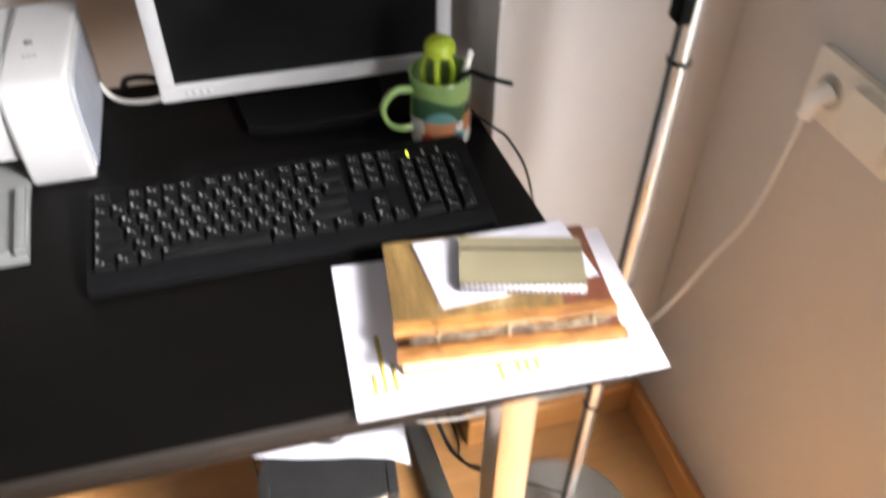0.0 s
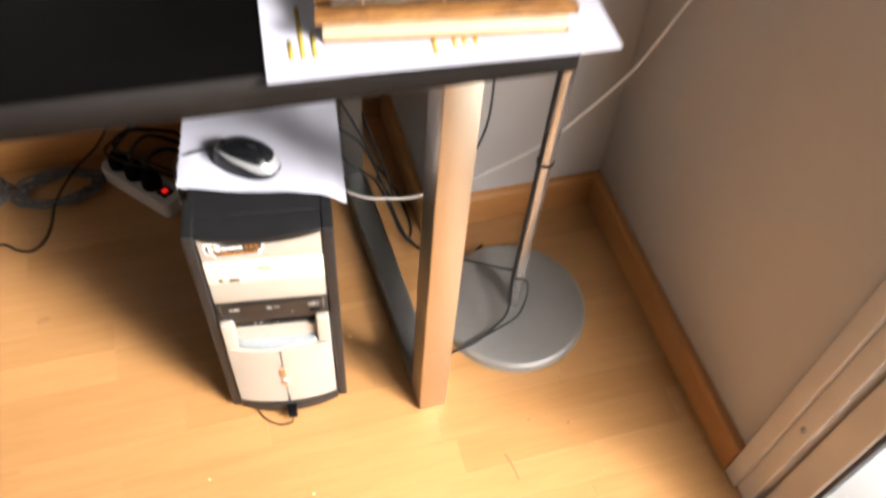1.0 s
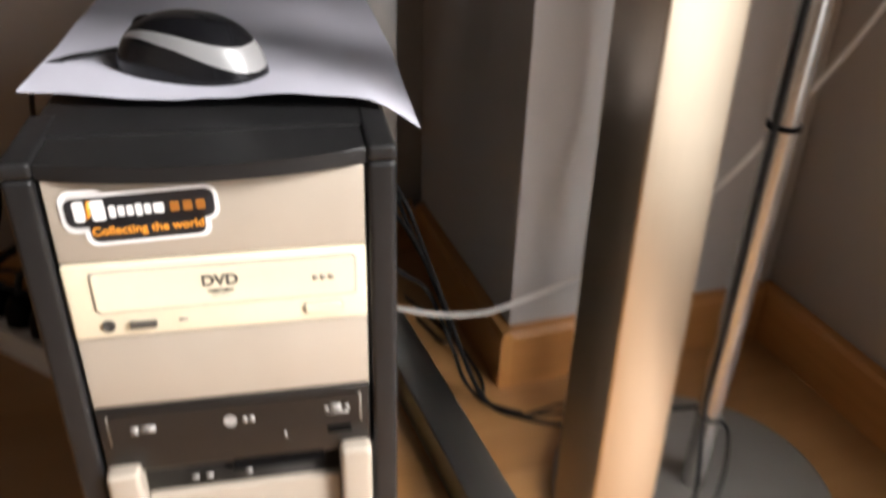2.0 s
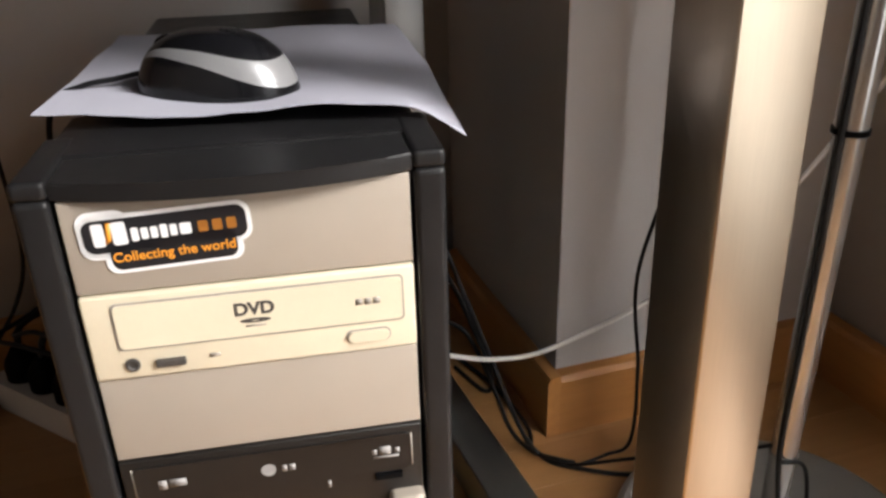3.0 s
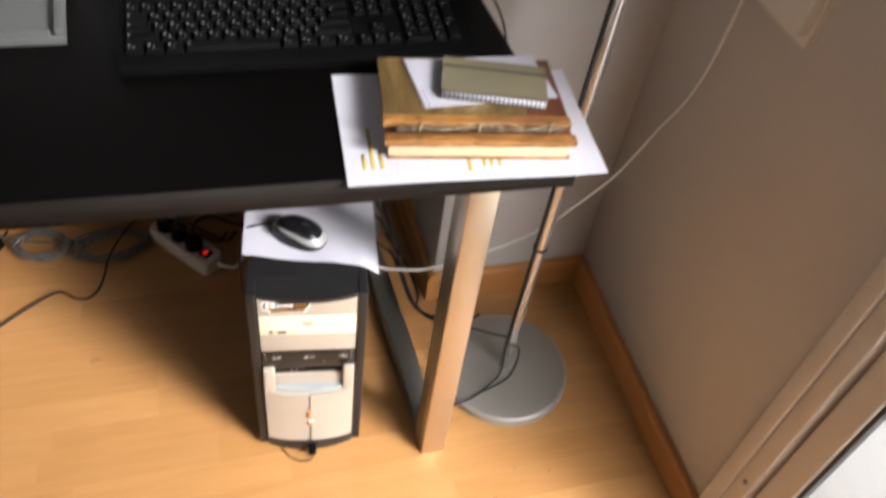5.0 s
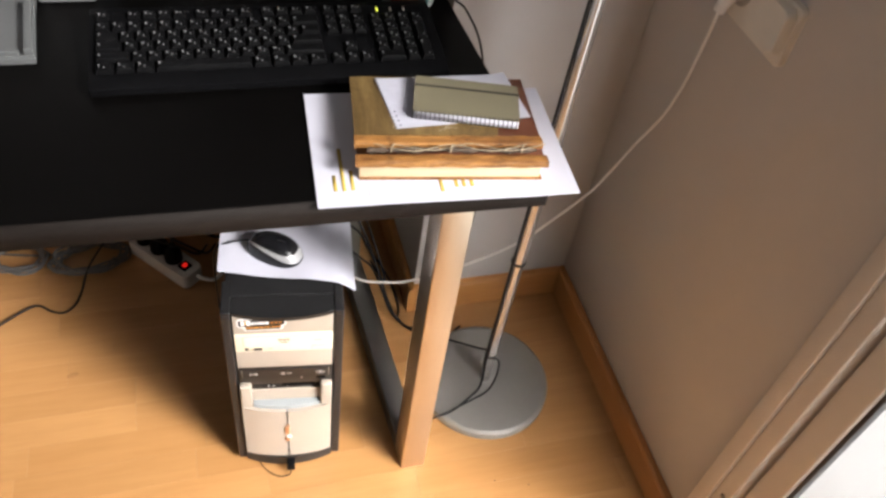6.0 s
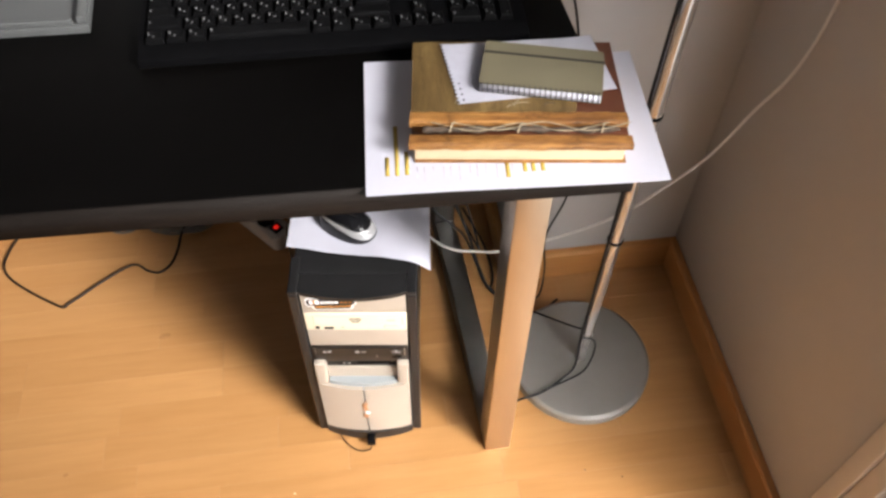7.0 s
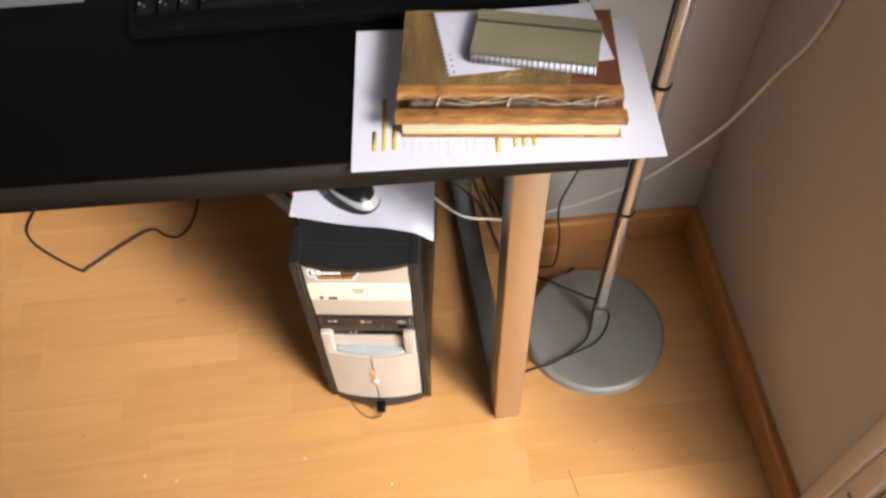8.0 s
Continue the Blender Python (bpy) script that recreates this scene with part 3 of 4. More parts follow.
# sticker on the top cover: outline, dark field, plain marks, slogan
sticker = part("sticker", prism(rounded(0.072, 0.019, 0.006), 0, 0.0002), WHITE_STICKER, tower, "white, black and orange sticker with a slogan", at=on_front(-0.0313, 0.4030, -0.0006) @ pose(0, 0, 0, 0, 0, 2) @ Matrix.Scale(0.98, 4))
part("sticker_lobe", prism(rounded(0.058, 0.017, 0.005), 0, 0.0002), WHITE_STICKER, sticker, at=pose(0.002, -0.0095, 0))
part("sticker_lobe", prism(rounded(0.022, 0.022, 0.006), 0, 0.0002), WHITE_STICKER, sticker, at=pose(-0.025, 0.0005, 0))
part("dark_field", prism(rounded(0.068, 0.015, 0.0045), 0, 0.0004), STICKER_BLACK, sticker)
part("dark_field", prism(rounded(0.053, 0.0135, 0.004), 0, 0.0004), STICKER_BLACK, sticker, at=pose(0.002, -0.0095, 0))
for mx, mw, mh in ((-0.0275, 0.005, 0.0105), (-0.019, 0.006, 0.0105)):
    part("emblem", prism(rounded(mw, mh, 0.0012), 0, 0.0006), WHITE_STICKER, sticker, at=pose(mx, 0.0008, 0))
part("emblem", prism([(-0.0012, -0.005), (0.0012, -0.003), (0.0010, 0.005), (-0.0008, 0.005)], 0, 0.0007), STICKER_ORANGE, sticker, at=pose(-0.0235, 0.001, 0, 0, 0, -8))
for k in range(6):
    part("mark_bar", prism(rounded(0.0030 if k < 5 else 0.0048, 0.0052 if k % 3 else 0.0062, 0.0008), 0, 0.0006), WHITE_STICKER, sticker, at=pose(-0.0128 + 0.0040 * k + (0.001 if k == 5 else 0), -0.0005, 0))
for k in range(3):
    part("mark_bar", prism(rounded(0.0042, 0.0052, 0.001), 0, 0.0006), STICKER_AMBER, sticker, at=pose(0.0155 + 0.0060 * k, -0.0005, 0))
lettering("slogan", "Collecting the world", 0.0062, STICKER_ORANGE, sticker, pose(0.002, -0.0105, 0.0005), 0.00008)

# ---- sheet and mouse on the tower ----
TOWER_TOP = 0.4286


def sheet_mesh(fl, fr, br, bl, z, thick, lift, nx=24, ny=24):
    """A sheet between four corners; lift(u, v) gives its bends."""
    bm = bmesh.new()
    top, low = [], []
    for j in range(ny + 1):
        for i in range(nx + 1):
            u, v = i / nx, j / ny
            p = Vector(fl).lerp(Vector(fr), u).lerp(Vector(bl).lerp(Vector(br), u), v)
            h = z + lift(u, v)
            top.append(bm.verts.new((p.x, p.y, h + thick)))
            low.append(bm.verts.new((p.x, p.y, h)))
    w = nx + 1
    for j in range(ny):
        for i in range(nx):
            k = j * w + i
            bm.faces.new((top[k], top[k + 1], top[k + 1 + w], top[k + w]))
            bm.faces.new((low[k + w], low[k + 1 + w], low[k + 1], low[k]))
    rim = [i for i in range(w)] + [j * w + nx for j in range(1, ny + 1)] + [ny * w + i for i in range(nx - 1, -1, -1)] + [j * w for j in range(ny - 1, 0, -1)]
    for p, q in zip(rim, rim[1:] + rim[:1]):
        bm.faces.new((low[p], low[q], top[q], top[p]))
    return bm


def pad_lift(u, v):
    droop = -0.013 * max(0.0, (u - 0.86) / 0.14) ** 1.6 * max(0.0, 1 - 2.2 * v)
    wave = 0.0022 * (1 + math.sin(9 * u + 1.5)) * max(0, 1 - 3 * v) + 0.0012 * (1 + math.sin(4 * u + 5 * v)) + 0.0016 * (1 + noise.noise((5 * u, 4 * v, 1.0))) + 0.0006 * (1 + noise.noise((14 * u, 11 * v, 4.0)))
    return 0.0006 + wave + droop


single("mouse_mat_paper", sheet_mesh((-0.722, -0.203), (-0.526, -0.258), (-0.499, -0.025), (-0.690, 0.030), TOWER_TOP, 0.0004, pad_lift), PAPER, "curled white paper sheet lying on the computer tower", "paper")

mouse = thing("computer_mouse", pose(-0.635, -0.176, TOWER_TOP + 0.003, 0, 0, -34), "black and silver wired mouse resting on the paper", "mouse")


def mouse_shape(length, width, height, n=72, rows=(6, 8, 10)):
    """An egg-shaped shell, cable end at -x and palm end at +x, in three bands: dark skirt, silver sweep, dark back."""
    bm = bmesh.new()
    rings = []
    steps = [(0, k / rows[0]) for k in range(rows[0])] + [(1, k / rows[1]) for k in range(rows[1])] + [(2, k / rows[2]) for k in range(rows[2] + 1)]
    for band, f in steps:
        ring = []
        for i in range(n):
            t = 2 * math.pi * i / n
            fore = 0.5 - 0.5 * math.cos(t)
            flank = abs(math.sin(t))
            low = 0.26 + 0.62 * (flank * fore) ** 0.8 + 0.08 * fore
            high = low + 0.13 + 0.37 * (1 - fore) ** 1.6
            a = (low * f, low + (high - low) * f, high + (math.pi / 2 - high) * f)[band]
            k = max(0.0, math.cos(a)) ** 0.6
            ex = math.copysign(abs(math.cos(t)) ** 0.86, math.cos(t)) * length / 2 * k
            ey = math.copysign(abs(math.sin(t)) ** 0.86, math.sin(t)) * (width / 2) * (1 + 0.07 * math.cos(t)) * k
            top = height * (1 - 0.16 * ((ex + 0.002) / (length / 2)) ** 2)
            ring.append(bm.verts.new((ex, ey, top * math.sin(a))))
        rings.append(ring)
    for j, (p, q) in enumerate(zip(rings, rings[1:])):
        for i in range(n):
            f = bm.faces.new((p[i], p[(i + 1) % n], q[(i + 1) % n], q[i]))
            f.material_index = 0 if rows[0] <= j < rows[0] + rows[1] else 1
    bm.faces.new(rings[0][::-1]).material_index = 1
    bmesh.ops.remove_doubles(bm, verts=bm.verts[:], dist=1e-5)
    return bm


bm = mouse_shape(0.089, 0.052, 0.034)
shell = part("shell", bm, [MOUSE_SILVER, MOUSE_BLACK], mouse, "silver shell with glossy black inlays")
part("scroll_wheel", lathe([(0, -0.003), (0.007, -0.003), (0.0075, 0), (0.007, 0.003), (0, 0.003)], 20), BLACK_PLASTIC, mouse, at=pose(-0.026, 0, 0.0232, 90, 0, 0))
for k in range(4):
    part("mark_bar", cuboid(0.006 + 0.0032 * k, 0.0082 + 0.0032 * k, -0.0012, 0.0012, 0.0337, 0.0343), CASE_BLACK, mouse)
part("lead", tube([(-0.044, 0, 0.010), (-0.058, -0.005, 0.007), (-0.072, -0.015, 0.005), (-0.086, -0.024, -0.004), (-0.091, -0.028, -0.04), (-0.092, -0.028, -0.15)], 0.0016, 6), RUBBER, mouse, "thin black mouse lead")

# ---- floor lamp ----
lamp = thing("floor_lamp", pose(-0.241, -0.203, 0), "silver floor lamp with a round base and thin telescopic pole", "lamp")
part("base", lathe([(0, 0.0), (0.125, 0.0), (0.1275, 0.003), (0.1275, 0.017), (0.1255, 0.0205), (0.121, 0.0225), (0.05, 0.0235), (0, 0.0235)], 96), LAMP_GREY, lamp, "round silver-grey enamelled base plate")
part("pole_socket", lathe([(0.0105, 0.023), (0.0105, 0.10), (0.0115, 0.102), (0.0115, 0.106), (0, 0.106)], 24), CHROME, lamp)
LEAN = pose(0, 0, 0.106, 0, 0.9, 0) @ pose(0, 0, -0.106)
part("pole", lathe([(0.0106, 0.106), (0.0106, 0.372), (0.0112, 0.374), (0.0112, 0.80), (0.0112, 1.62), (0, 1.622)], 32), CHROME, lamp, "satin nickel telescopic pole", at=LEAN)
for rz in (0.372, 0.627, 0.942):
    part("clip_ring", lathe([(0.0104, rz - 0.002), (0.0126, rz - 0.002), (0.0126, rz + 0.002), (0.0104, rz + 0.002)], 24), BLACK_PLASTIC, lamp, at=LEAN)
part("joint_clamp", cuboid(-0.018, -0.004, -0.012, 0.012, 0.985, 1.035, 0.004), BLACK_PLASTIC, lamp, "black plastic clamp on the pole", at=LEAN)
part("lead", tube([(-0.0135, -0.004, 1.06), (-0.013, -0.005, 0.9), (-0.0142, -0.006, 0.7), (-0.0132, -0.006, 0.372), (-0.0130, -0.008, 0.25), (-0.012, -0.007, 0.13), (-0.014, -0.012, 0.10), (-0.020, -0.030, 0.045), (-0.045, -0.045, 0.030), (-0.085, -0.065, 0.027), (-0.122, -0.072, 0.024), (-0.140, -0.066, 0.006), (-0.150, -0.045, 0.004), (-0.148, 0.0, 0.004)], 0.0021, 8), RUBBER, lamp, "black lead clipped along the pole", at=LEAN)
part("lead", tube([(-0.010, -0.010, 0.106), (0.008, -0.012, 0.101), (0.016, -0.013, 0.082), (0.012, -0.022, 0.052), (-0.006, -0.036, 0.031), (-0.045, -0.050, 0.028), (-0.085, -0.062, 0.027)], 0.0017, 8), RUBBER, lamp)
part("lead", tube([(0.0, 0.011, 0.106), (-0.012, 0.012, 0.105), (-0.035, 0.045, 0.080), (-0.075, 0.100, 0.042), (-0.105, 0.138, 0.014), (-0.121, 0.158, 0.005), (-0.135, 0.19, 0.004)], 0.0016, 8), RUBBER, lamp)

# ---- on the desk: chart sheet, album, torn sheet, notebook ----
Z = DESK + 0.0006
chart = thing("printed_sheet", pose(-0.6055, -0.3985, Z, 0, 0, -3.9), "white printed sheet with mustard bars under the album", "paper")
part("sheet", sheet_mesh((0, 0), (0.299, 0), (0.299, 0.197), (0, 0.197), 0, 0.0005, lambda u, v: 0.0012 + 0.0016 * max(0, u - 0.85) / 0.15 - 0.0016 * max(0, 0.12 - v) * 8 * max(0, 1 - 4 * u)), PAPER, chart)
for bx, b0, b1 in ((0.0215, 0.0235, 0.0490), (0.0312, 0.0235, 0.0930), (0.0410, 0.0240, 0.0560)):
    part("chart_bar", cuboid(bx - 0.0021, bx + 0.0021, b0, b1, 0.0016, 0.0019), YELLOW_INK, chart)
for bx, b0, b1 in ((0.1405, 0.0150, 0.0400), (0.1580, 0.0215, 0.0400), (0.1665, 0.0215, 0.0400), (0.1760, 0.0215, 0.0400)):
    part("chart_bar", cuboid(bx - 0.0021, bx + 0.0021, b0, b1, 0.0016, 0.0019), YELLOW_INK, chart)
for k in range(26):
    bx = 0.049 + 0.0088 * k + (0.002 if k % 3 == 0 else 0)
    h = (0.010, 0.016, 0.007, 0.012)[k % 4]
    if abs(bx - 0.1405) > 0.004 and not 0.152 < bx < 0.18:
        part("chart_mark", cuboid(bx - 0.0004, bx + 0.0004, 0.030 - h, 0.034, 0.0016, 0.00185), PALE_INK, chart)

album = thing("photo_album", pose(-0.5585, -0.367, DESK + 0.0025, 0, 0, -7.6), "handmade photo album with leaf and wood cover, twine binding", "album")
AW, AD, AH = 0.216, 0.158, 0.030
part("bottom_cover", cuboid(0.004, AW - 0.001, 0.0055, AD, 0, 0.0015, 0.0004), ALBUM_WOOD, album)
bm = cuboid(0.004, AW - 0.004, 0.008, AD - 0.004, 0.0019, 0.0244, 0.0006)
part("page_block", bm, ALBUM_PAGES, album, "cream block of thick handmade pages")


def wavy_slab(x0, x1, y0, y1, z0, z1, amp, seed=1.0):
    """A worn slab with uneven long edges, rounded over, and a buckled top."""
    def lift(u, v):
        return -0.0016 * abs(2 * v - 1) ** 5 + 0.0009 * noise.noise((11 * u, 2 * v, seed)) + 0.0004 * noise.noise((40 * u, 7 * v, seed + 3))
    bm = sheet_mesh((x0, y0), (x1, y0), (x1, y1), (x0, y1), z0, z1 - z0, lift, 70, 10)
    for v in bm.verts:
        edge = abs(2 * (v.co.y - y0) / (y1 - y0) - 1) ** 3
        v.co.y += edge * amp * (noise.noise((v.co.x * 45, seed, 0)) + 0.5 * noise.noise((v.co.x * 160, seed, 7)))
        v.co.x += 0.0012 * noise.noise((seed, v.co.y * 200, 3)) * (1 if v.co.x > (x0 + x1) / 2 else -1)
    return bm


part("front_strip", wavy_slab(-0.001, AW + 0.001, 0.0010, 0.0165, 0.0245, 0.0300, 0.0013, seed=2), ALBUM_WOOD, album, "orange-brown wooden strip, cracked and worn")
part("spine_strip", wavy_slab(-0.001, AW + 0.0, 0.0305, 0.0470, 0.0248, 0.0318, 0.0014, seed=4), ALBUM_WOOD, album, "orange-brown wooden strip, cracked and worn")
part("groove", cuboid(0.001, AW - 0.001, 0.0125, 0.0325, 0.0240, 0.0256), ALBUM_RED, album)
part("cover", sheet_mesh((0.0, 0.0455), (0.165, 0.0455), (0.186, AD), (0.0, AD), 0.0246, 0.0056, lambda u, v: 0.0005 * noise.noise((9 * u, 4 * v, 2.0)) + 0.0004 * noise.noise((30 * u, 16 * v, 5.0)) - 0.0012 * (1 - min(1, 14 * u)) - 0.0012 * max(0, 12 * v - 11), 48, 40), ALBUM_LEAF, album, "olive brown leaf veneer cover")
part("cover_corner", prism([(0.1652, 0.0455), (AW, 0.0455), (AW - 0.002, AD), (0.1862, AD)], 0.0246, 0.0298, 0.0018), ALBUM_RED, album, "red-brown leather cover corner")
random.seed(3)
for k in range(15):
    x0, y0 = random.uniform(0.008, 0.15), random.uniform(0.053, 0.078) if k < 10 else random.uniform(0.08, 0.14)
    a, w = radians(random.uniform(15, 60)), random.uniform(0.010, 0.026)
    x1, y1 = x0 + w * math.cos(a), y0 + w * math.sin(a)
    part("leaf_vein", tube([(x0, y0, 0.0303), ((x0 + x1) / 2 - 0.002, (y0 + y1) / 2 + 0.002, 0.0306), (x1, y1, 0.0302)], 0.00045, 5), TWINE if k % 3 else TWIG, album)
part("twig", tube([(0.012, 0.023, 0.0285), (0.05, 0.0225, 0.0290), (0.10, 0.0245, 0.0287), (0.15, 0.0225, 0.0290), (0.207, 0.0245, 0.0285)], lambda t: 0.0027 + 0.0009 * math.sin(23 * t) + 0.0007 * math.sin(61 * t), 12, 16), TWIG, album, "rough grey-brown twig")
for z_of, shift in ((0.0324, 0.0), (0.0328, 0.5)):
    zig = [(0.020 + 0.044 * (k + shift), (0.0175 if k % 2 else 0.0295) + 0.002 * noise.noise((k * 1.3, shift, 2)), z_of) for k in range(5)]
    part("twine", tube(zig, 0.0005, 6), TWINE, album, "pale jute twine lashing the twig")
for kx in (0.041, 0.108, 0.190):
    part("knot", tube([(kx - 0.003, 0.016, 0.031), (kx - 0.001, 0.0225, 0.0345), (kx + 0.002, 0.030, 0.032)], 0.0008, 7), TWINE, album)

ZA = DESK + 0.0025 + 0.0308
torn = thing("loose_sheet", pose(-0.004, 0.001, ZA), "torn-out ring-bound sheet lying on the album", "paper")
def curl(u, v):
    return 0.0004 + 0.0022 * max(0.0, (u - 0.8) * 5) ** 2 * v + 0.0012 * max(0.0, 0.16 - u) * 6 * v


bm = sheet_mesh((-0.499, -0.318), (-0.335, -0.316), (-0.342, -0.230), (-0.505, -0.224), 0.0, 0.0004, curl, 30, 32)
for v in bm.verts:
    row = round(32 * (v.co.y + 0.318) / 0.094)
    if v.co.x < Vector((-0.499, 0)).lerp(Vector((-0.505, 0)), row / 32).x + 0.001:
        v.co.x += 0.0022 if row % 2 else -0.0012
part("sheet", bm, PAPER_SHADE, torn)
for k in range(11):
    p = Vector((-0.4935, -0.313)).lerp(Vector((-0.4985, -0.229)), k / 10)
    part("ring_hole", lathe([(0.0014, 0.0009), (0.0014, 0.0011), (0, 0.0011)], 8, centre=(p.x, p.y)), PRINT_DARK, torn)

note = thing("notebook", pose(-0.4815, -0.3015, ZA + 0.0011, 0, 0, -16.2), "small olive spiral notebook lying on a loose sheet", "notebook")
NW, ND = 0.125, 0.070
part("back_cover", prism(rounded(NW, ND, 0.003), 0, 0.0012), NOTE_COVER, note, at=pose(NW / 2, ND / 2, 0))
part("page_block", cuboid(0.0015, NW - 0.0015, -0.0005, ND - 0.002, 0.0013, 0.0088), PAPER, note, "white page block")
part("front_cover", prism(rounded(NW, ND - 0.002, 0.003), 0.0089, 0.0102, 0.0004), NOTE_COVER, note, "olive card cover", at=pose(NW / 2, ND / 2 + 0.001, 0))
part("elastic_band", cuboid(-0.0006, NW + 0.0006, 0.0505, 0.0535, 0.0005, 0.0110, 0.0005), plain("dark_olive_elastic", (0.016, 0.014, 0.010), 0.8, var=0.1), note)
for k in range(23):
    bx = 0.004 + k * (NW - 0.008) / 22
    part("binding_ring", tube([(bx, 0.005, 0.0104), (bx + 0.0004, 0.0008, 0.0106), (bx + 0.0008, -0.0022, 0.0055), (bx + 0.0004, 0.0008, 0.0006), (bx, 0.006, 0.0004)], 0.0006, 6, 3), PRINT_DARK, note)

# ---- keyboard ----
KW, KD = 0.436, 0.151
keyboard = thing("keyboard", pose(-0.8375, -0.181, DESK, 0, 0, -0.8), "black wired full-size keyboard on the desk", "keyboard")
side = [(0, 0.002), (0.002, 0.0), (KD - 0.002, 0.0), (KD, 0.004), (KD, 0.024), (KD - 0.005, 0.0275), (KD - 0.02, 0.0275), (0.024, 0.0155), (0.006, 0.014), (0.0, 0.011)]
bm = prism(side, 0, KW, 0.0015, axis="x")
part("body", bm, BLACK_PLASTIC, keyboard, "black plastic keyboard body")
U = 0.01835
CAPS = {}


def key_mesh(w, d):
    """A tapered keycap with a dished top and a pale legend."""
    tag = (round(w, 4), round(d, 4))
    if tag in CAPS:
        return CAPS[tag]
    bm = bmesh.new()
    g = 0.0009
    rings = []
    for ins, z in ((g, 0.0), (g + 0.0006, 0.004), (g + 0.0021, 0.0072), (g + 0.0029, 0.0080)):
        rings.append([bm.verts.new(p) for p in ((ins, ins, z), (w - ins, ins, z), (w - ins, d - ins * 0.8, z), (ins, d - ins * 0.8, z))])
    for a, b in zip(rings, rings[1:]):
        for i in range(4):
            bm.faces.new((a[i], a[(i + 1) % 4], b[(i + 1) % 4], b[i]))
    bm.faces.new(rings[-1])
    marks = [(0.0046, d - 0.0086, 0.0008, 0.0034), (0.0054, d - 0.0086, 0.0016, 0.0007), (0.0054, d - 0.0062, 0.0012, 0.0006)]
    if w < 1.3 * U:
        marks += [(0.0104, 0.0056, 0.0007, 0.0024), (0.0111, 0.0070, 0.0010, 0.0006)]
    for mx, my, mw, mh in marks:
        quad = [bm.verts.new(p) for p in ((mx, my, 0.00812), (mx + mw, my, 0.00812), (mx + mw, my + mh, 0.00812), (mx, my + mh, 0.00812))]
        bm.faces.new(quad).material_index = 1
    me = link_mesh("key", bm, [KEY_BLACK, KEY_PRINT], smooth=False)
    CAPS[tag] = me
    return me


def put_key(x, row_y, w, d=1.0):
    y = row_y
    z = 0.0140 + (y - 0.024) * 0.103
    ob = new("key", key_mesh(w * U, d * U))
    ob.parent = keyboard
    ob.matrix_basis = pose(x, y, z, 6.6, 0, 0)


X0 = 0.007
rows = [
    [1.25, 1.25, 1.25, 6.25, 1.25, 1.25, 1.25, 1.25],
    [2.25] + [1] * 10 + [2.75],
    [1.75] + [1] * 11 + [2.25],
    [1.5] + [1] * 12 + [1.5],
    [1] * 13 + [2],
]
for r, row in enumerate(rows):
    y, x = 0.022 + r * U, X0
    for w in row:
        put_key(x, y, w)
        x += w * U
YF = 0.022 + 5 * U + 0.004
for x in [0] + [2 + k for k in range(4)] + [6.5 + k for k in range(4)] + [11 + k for k in range(4)]:
    put_key(X0 + x * U, YF, 1, 0.85)
XN = X0 + 15.3 * U
for k in range(3):
    put_key(XN + k * U, YF, 1, 0.85)
    put_key(XN + k * U, 0.022 + 4 * U, 1)
    put_key(XN + k * U, 0.022 + 3 * U, 1)
    put_key(XN + k * U, 0.022, 1)
put_key(XN + U, 0.024 + U, 1)
XP = X0 + 18.6 * U
for r in range(1, 5):
    for k in range(3):
        put_key(XP + k * U, 0.022 + r * U, 1)
put_key(XP, 0.022, 2)
put_key(XP + 2 * U, 0.022, 1)
put_key(XP + 3 * U, 0.022 + 4 * U, 1)
put_key(XP + 3 * U, 0.022 + 2 * U, 1, 2)
put_key(XP + 3 * U, 0.022, 1, 2)
for k, m in ((0, YELLOW_LED), (1, PRINT_GREY), (2, PRINT_GREY)):
    part("indicator", cuboid(XP + (0.75 + k) * U, XP + (0.75 + k) * U + 0.0014, YF + 0.003, YF + 0.0095, 0.0240, 0.0288), m, keyboard)

# ---- monitor ----
monitor = thing("monitor", pose(-0.560, 0.09, DESK, 0, 0, -1.0), "silver framed flat monitor, screen dark, on a black stand", "monitor")
MW, MB, MT = 0.370, 0.045, 0.365
bm = cuboid(-MW / 2, MW / 2, 0, 0.028, MB, MB + 0.022, 0.003)
cuboid(-MW / 2, MW / 2, 0, 0.028, MT - 0.02, MT, 0.003, bm=bm)
cuboid(-MW / 2, -MW / 2 + 0.0195, 0, 0.028, MB + 0.0221, MT - 0.0201, 0.003, bm=bm)
cuboid(MW / 2 - 0.0195, MW / 2, 0, 0.028, MB + 0.0221, MT - 0.0201, 0.003, bm=bm)
part("bezel", bm, MONITOR_SILVER, monitor, "silver-white bezel")
part("screen", cuboid(-MW / 2 + 0.018, MW / 2 - 0.018, 0.005, 0.02, MB + 0.020, MT - 0.018), SCREEN, monitor, "dark matt screen, switched off")
part("back_shell", prism([(-MW / 2 + 0.004, 0.028), (MW / 2 - 0.004, 0.028), (MW / 2 - 0.05, 0.06), (-MW / 2 + 0.05, 0.06)], MB + 0.01, MT - 0.01, 0.003), BLACK_PLASTIC, monitor)
for k in range(4):
    part("mark_bar", cuboid(-0.155 + 0.009 * k, -0.149 + 0.009 * k, -0.0006, 0.001, MB + 0.008, MB + 0.012), PRINTER_WHITE, monitor)
part("neck", cuboid(-0.04, 0.04, 0.055, 0.085, 0.008, 0.20, 0.008), BLACK_PLASTIC, monitor)
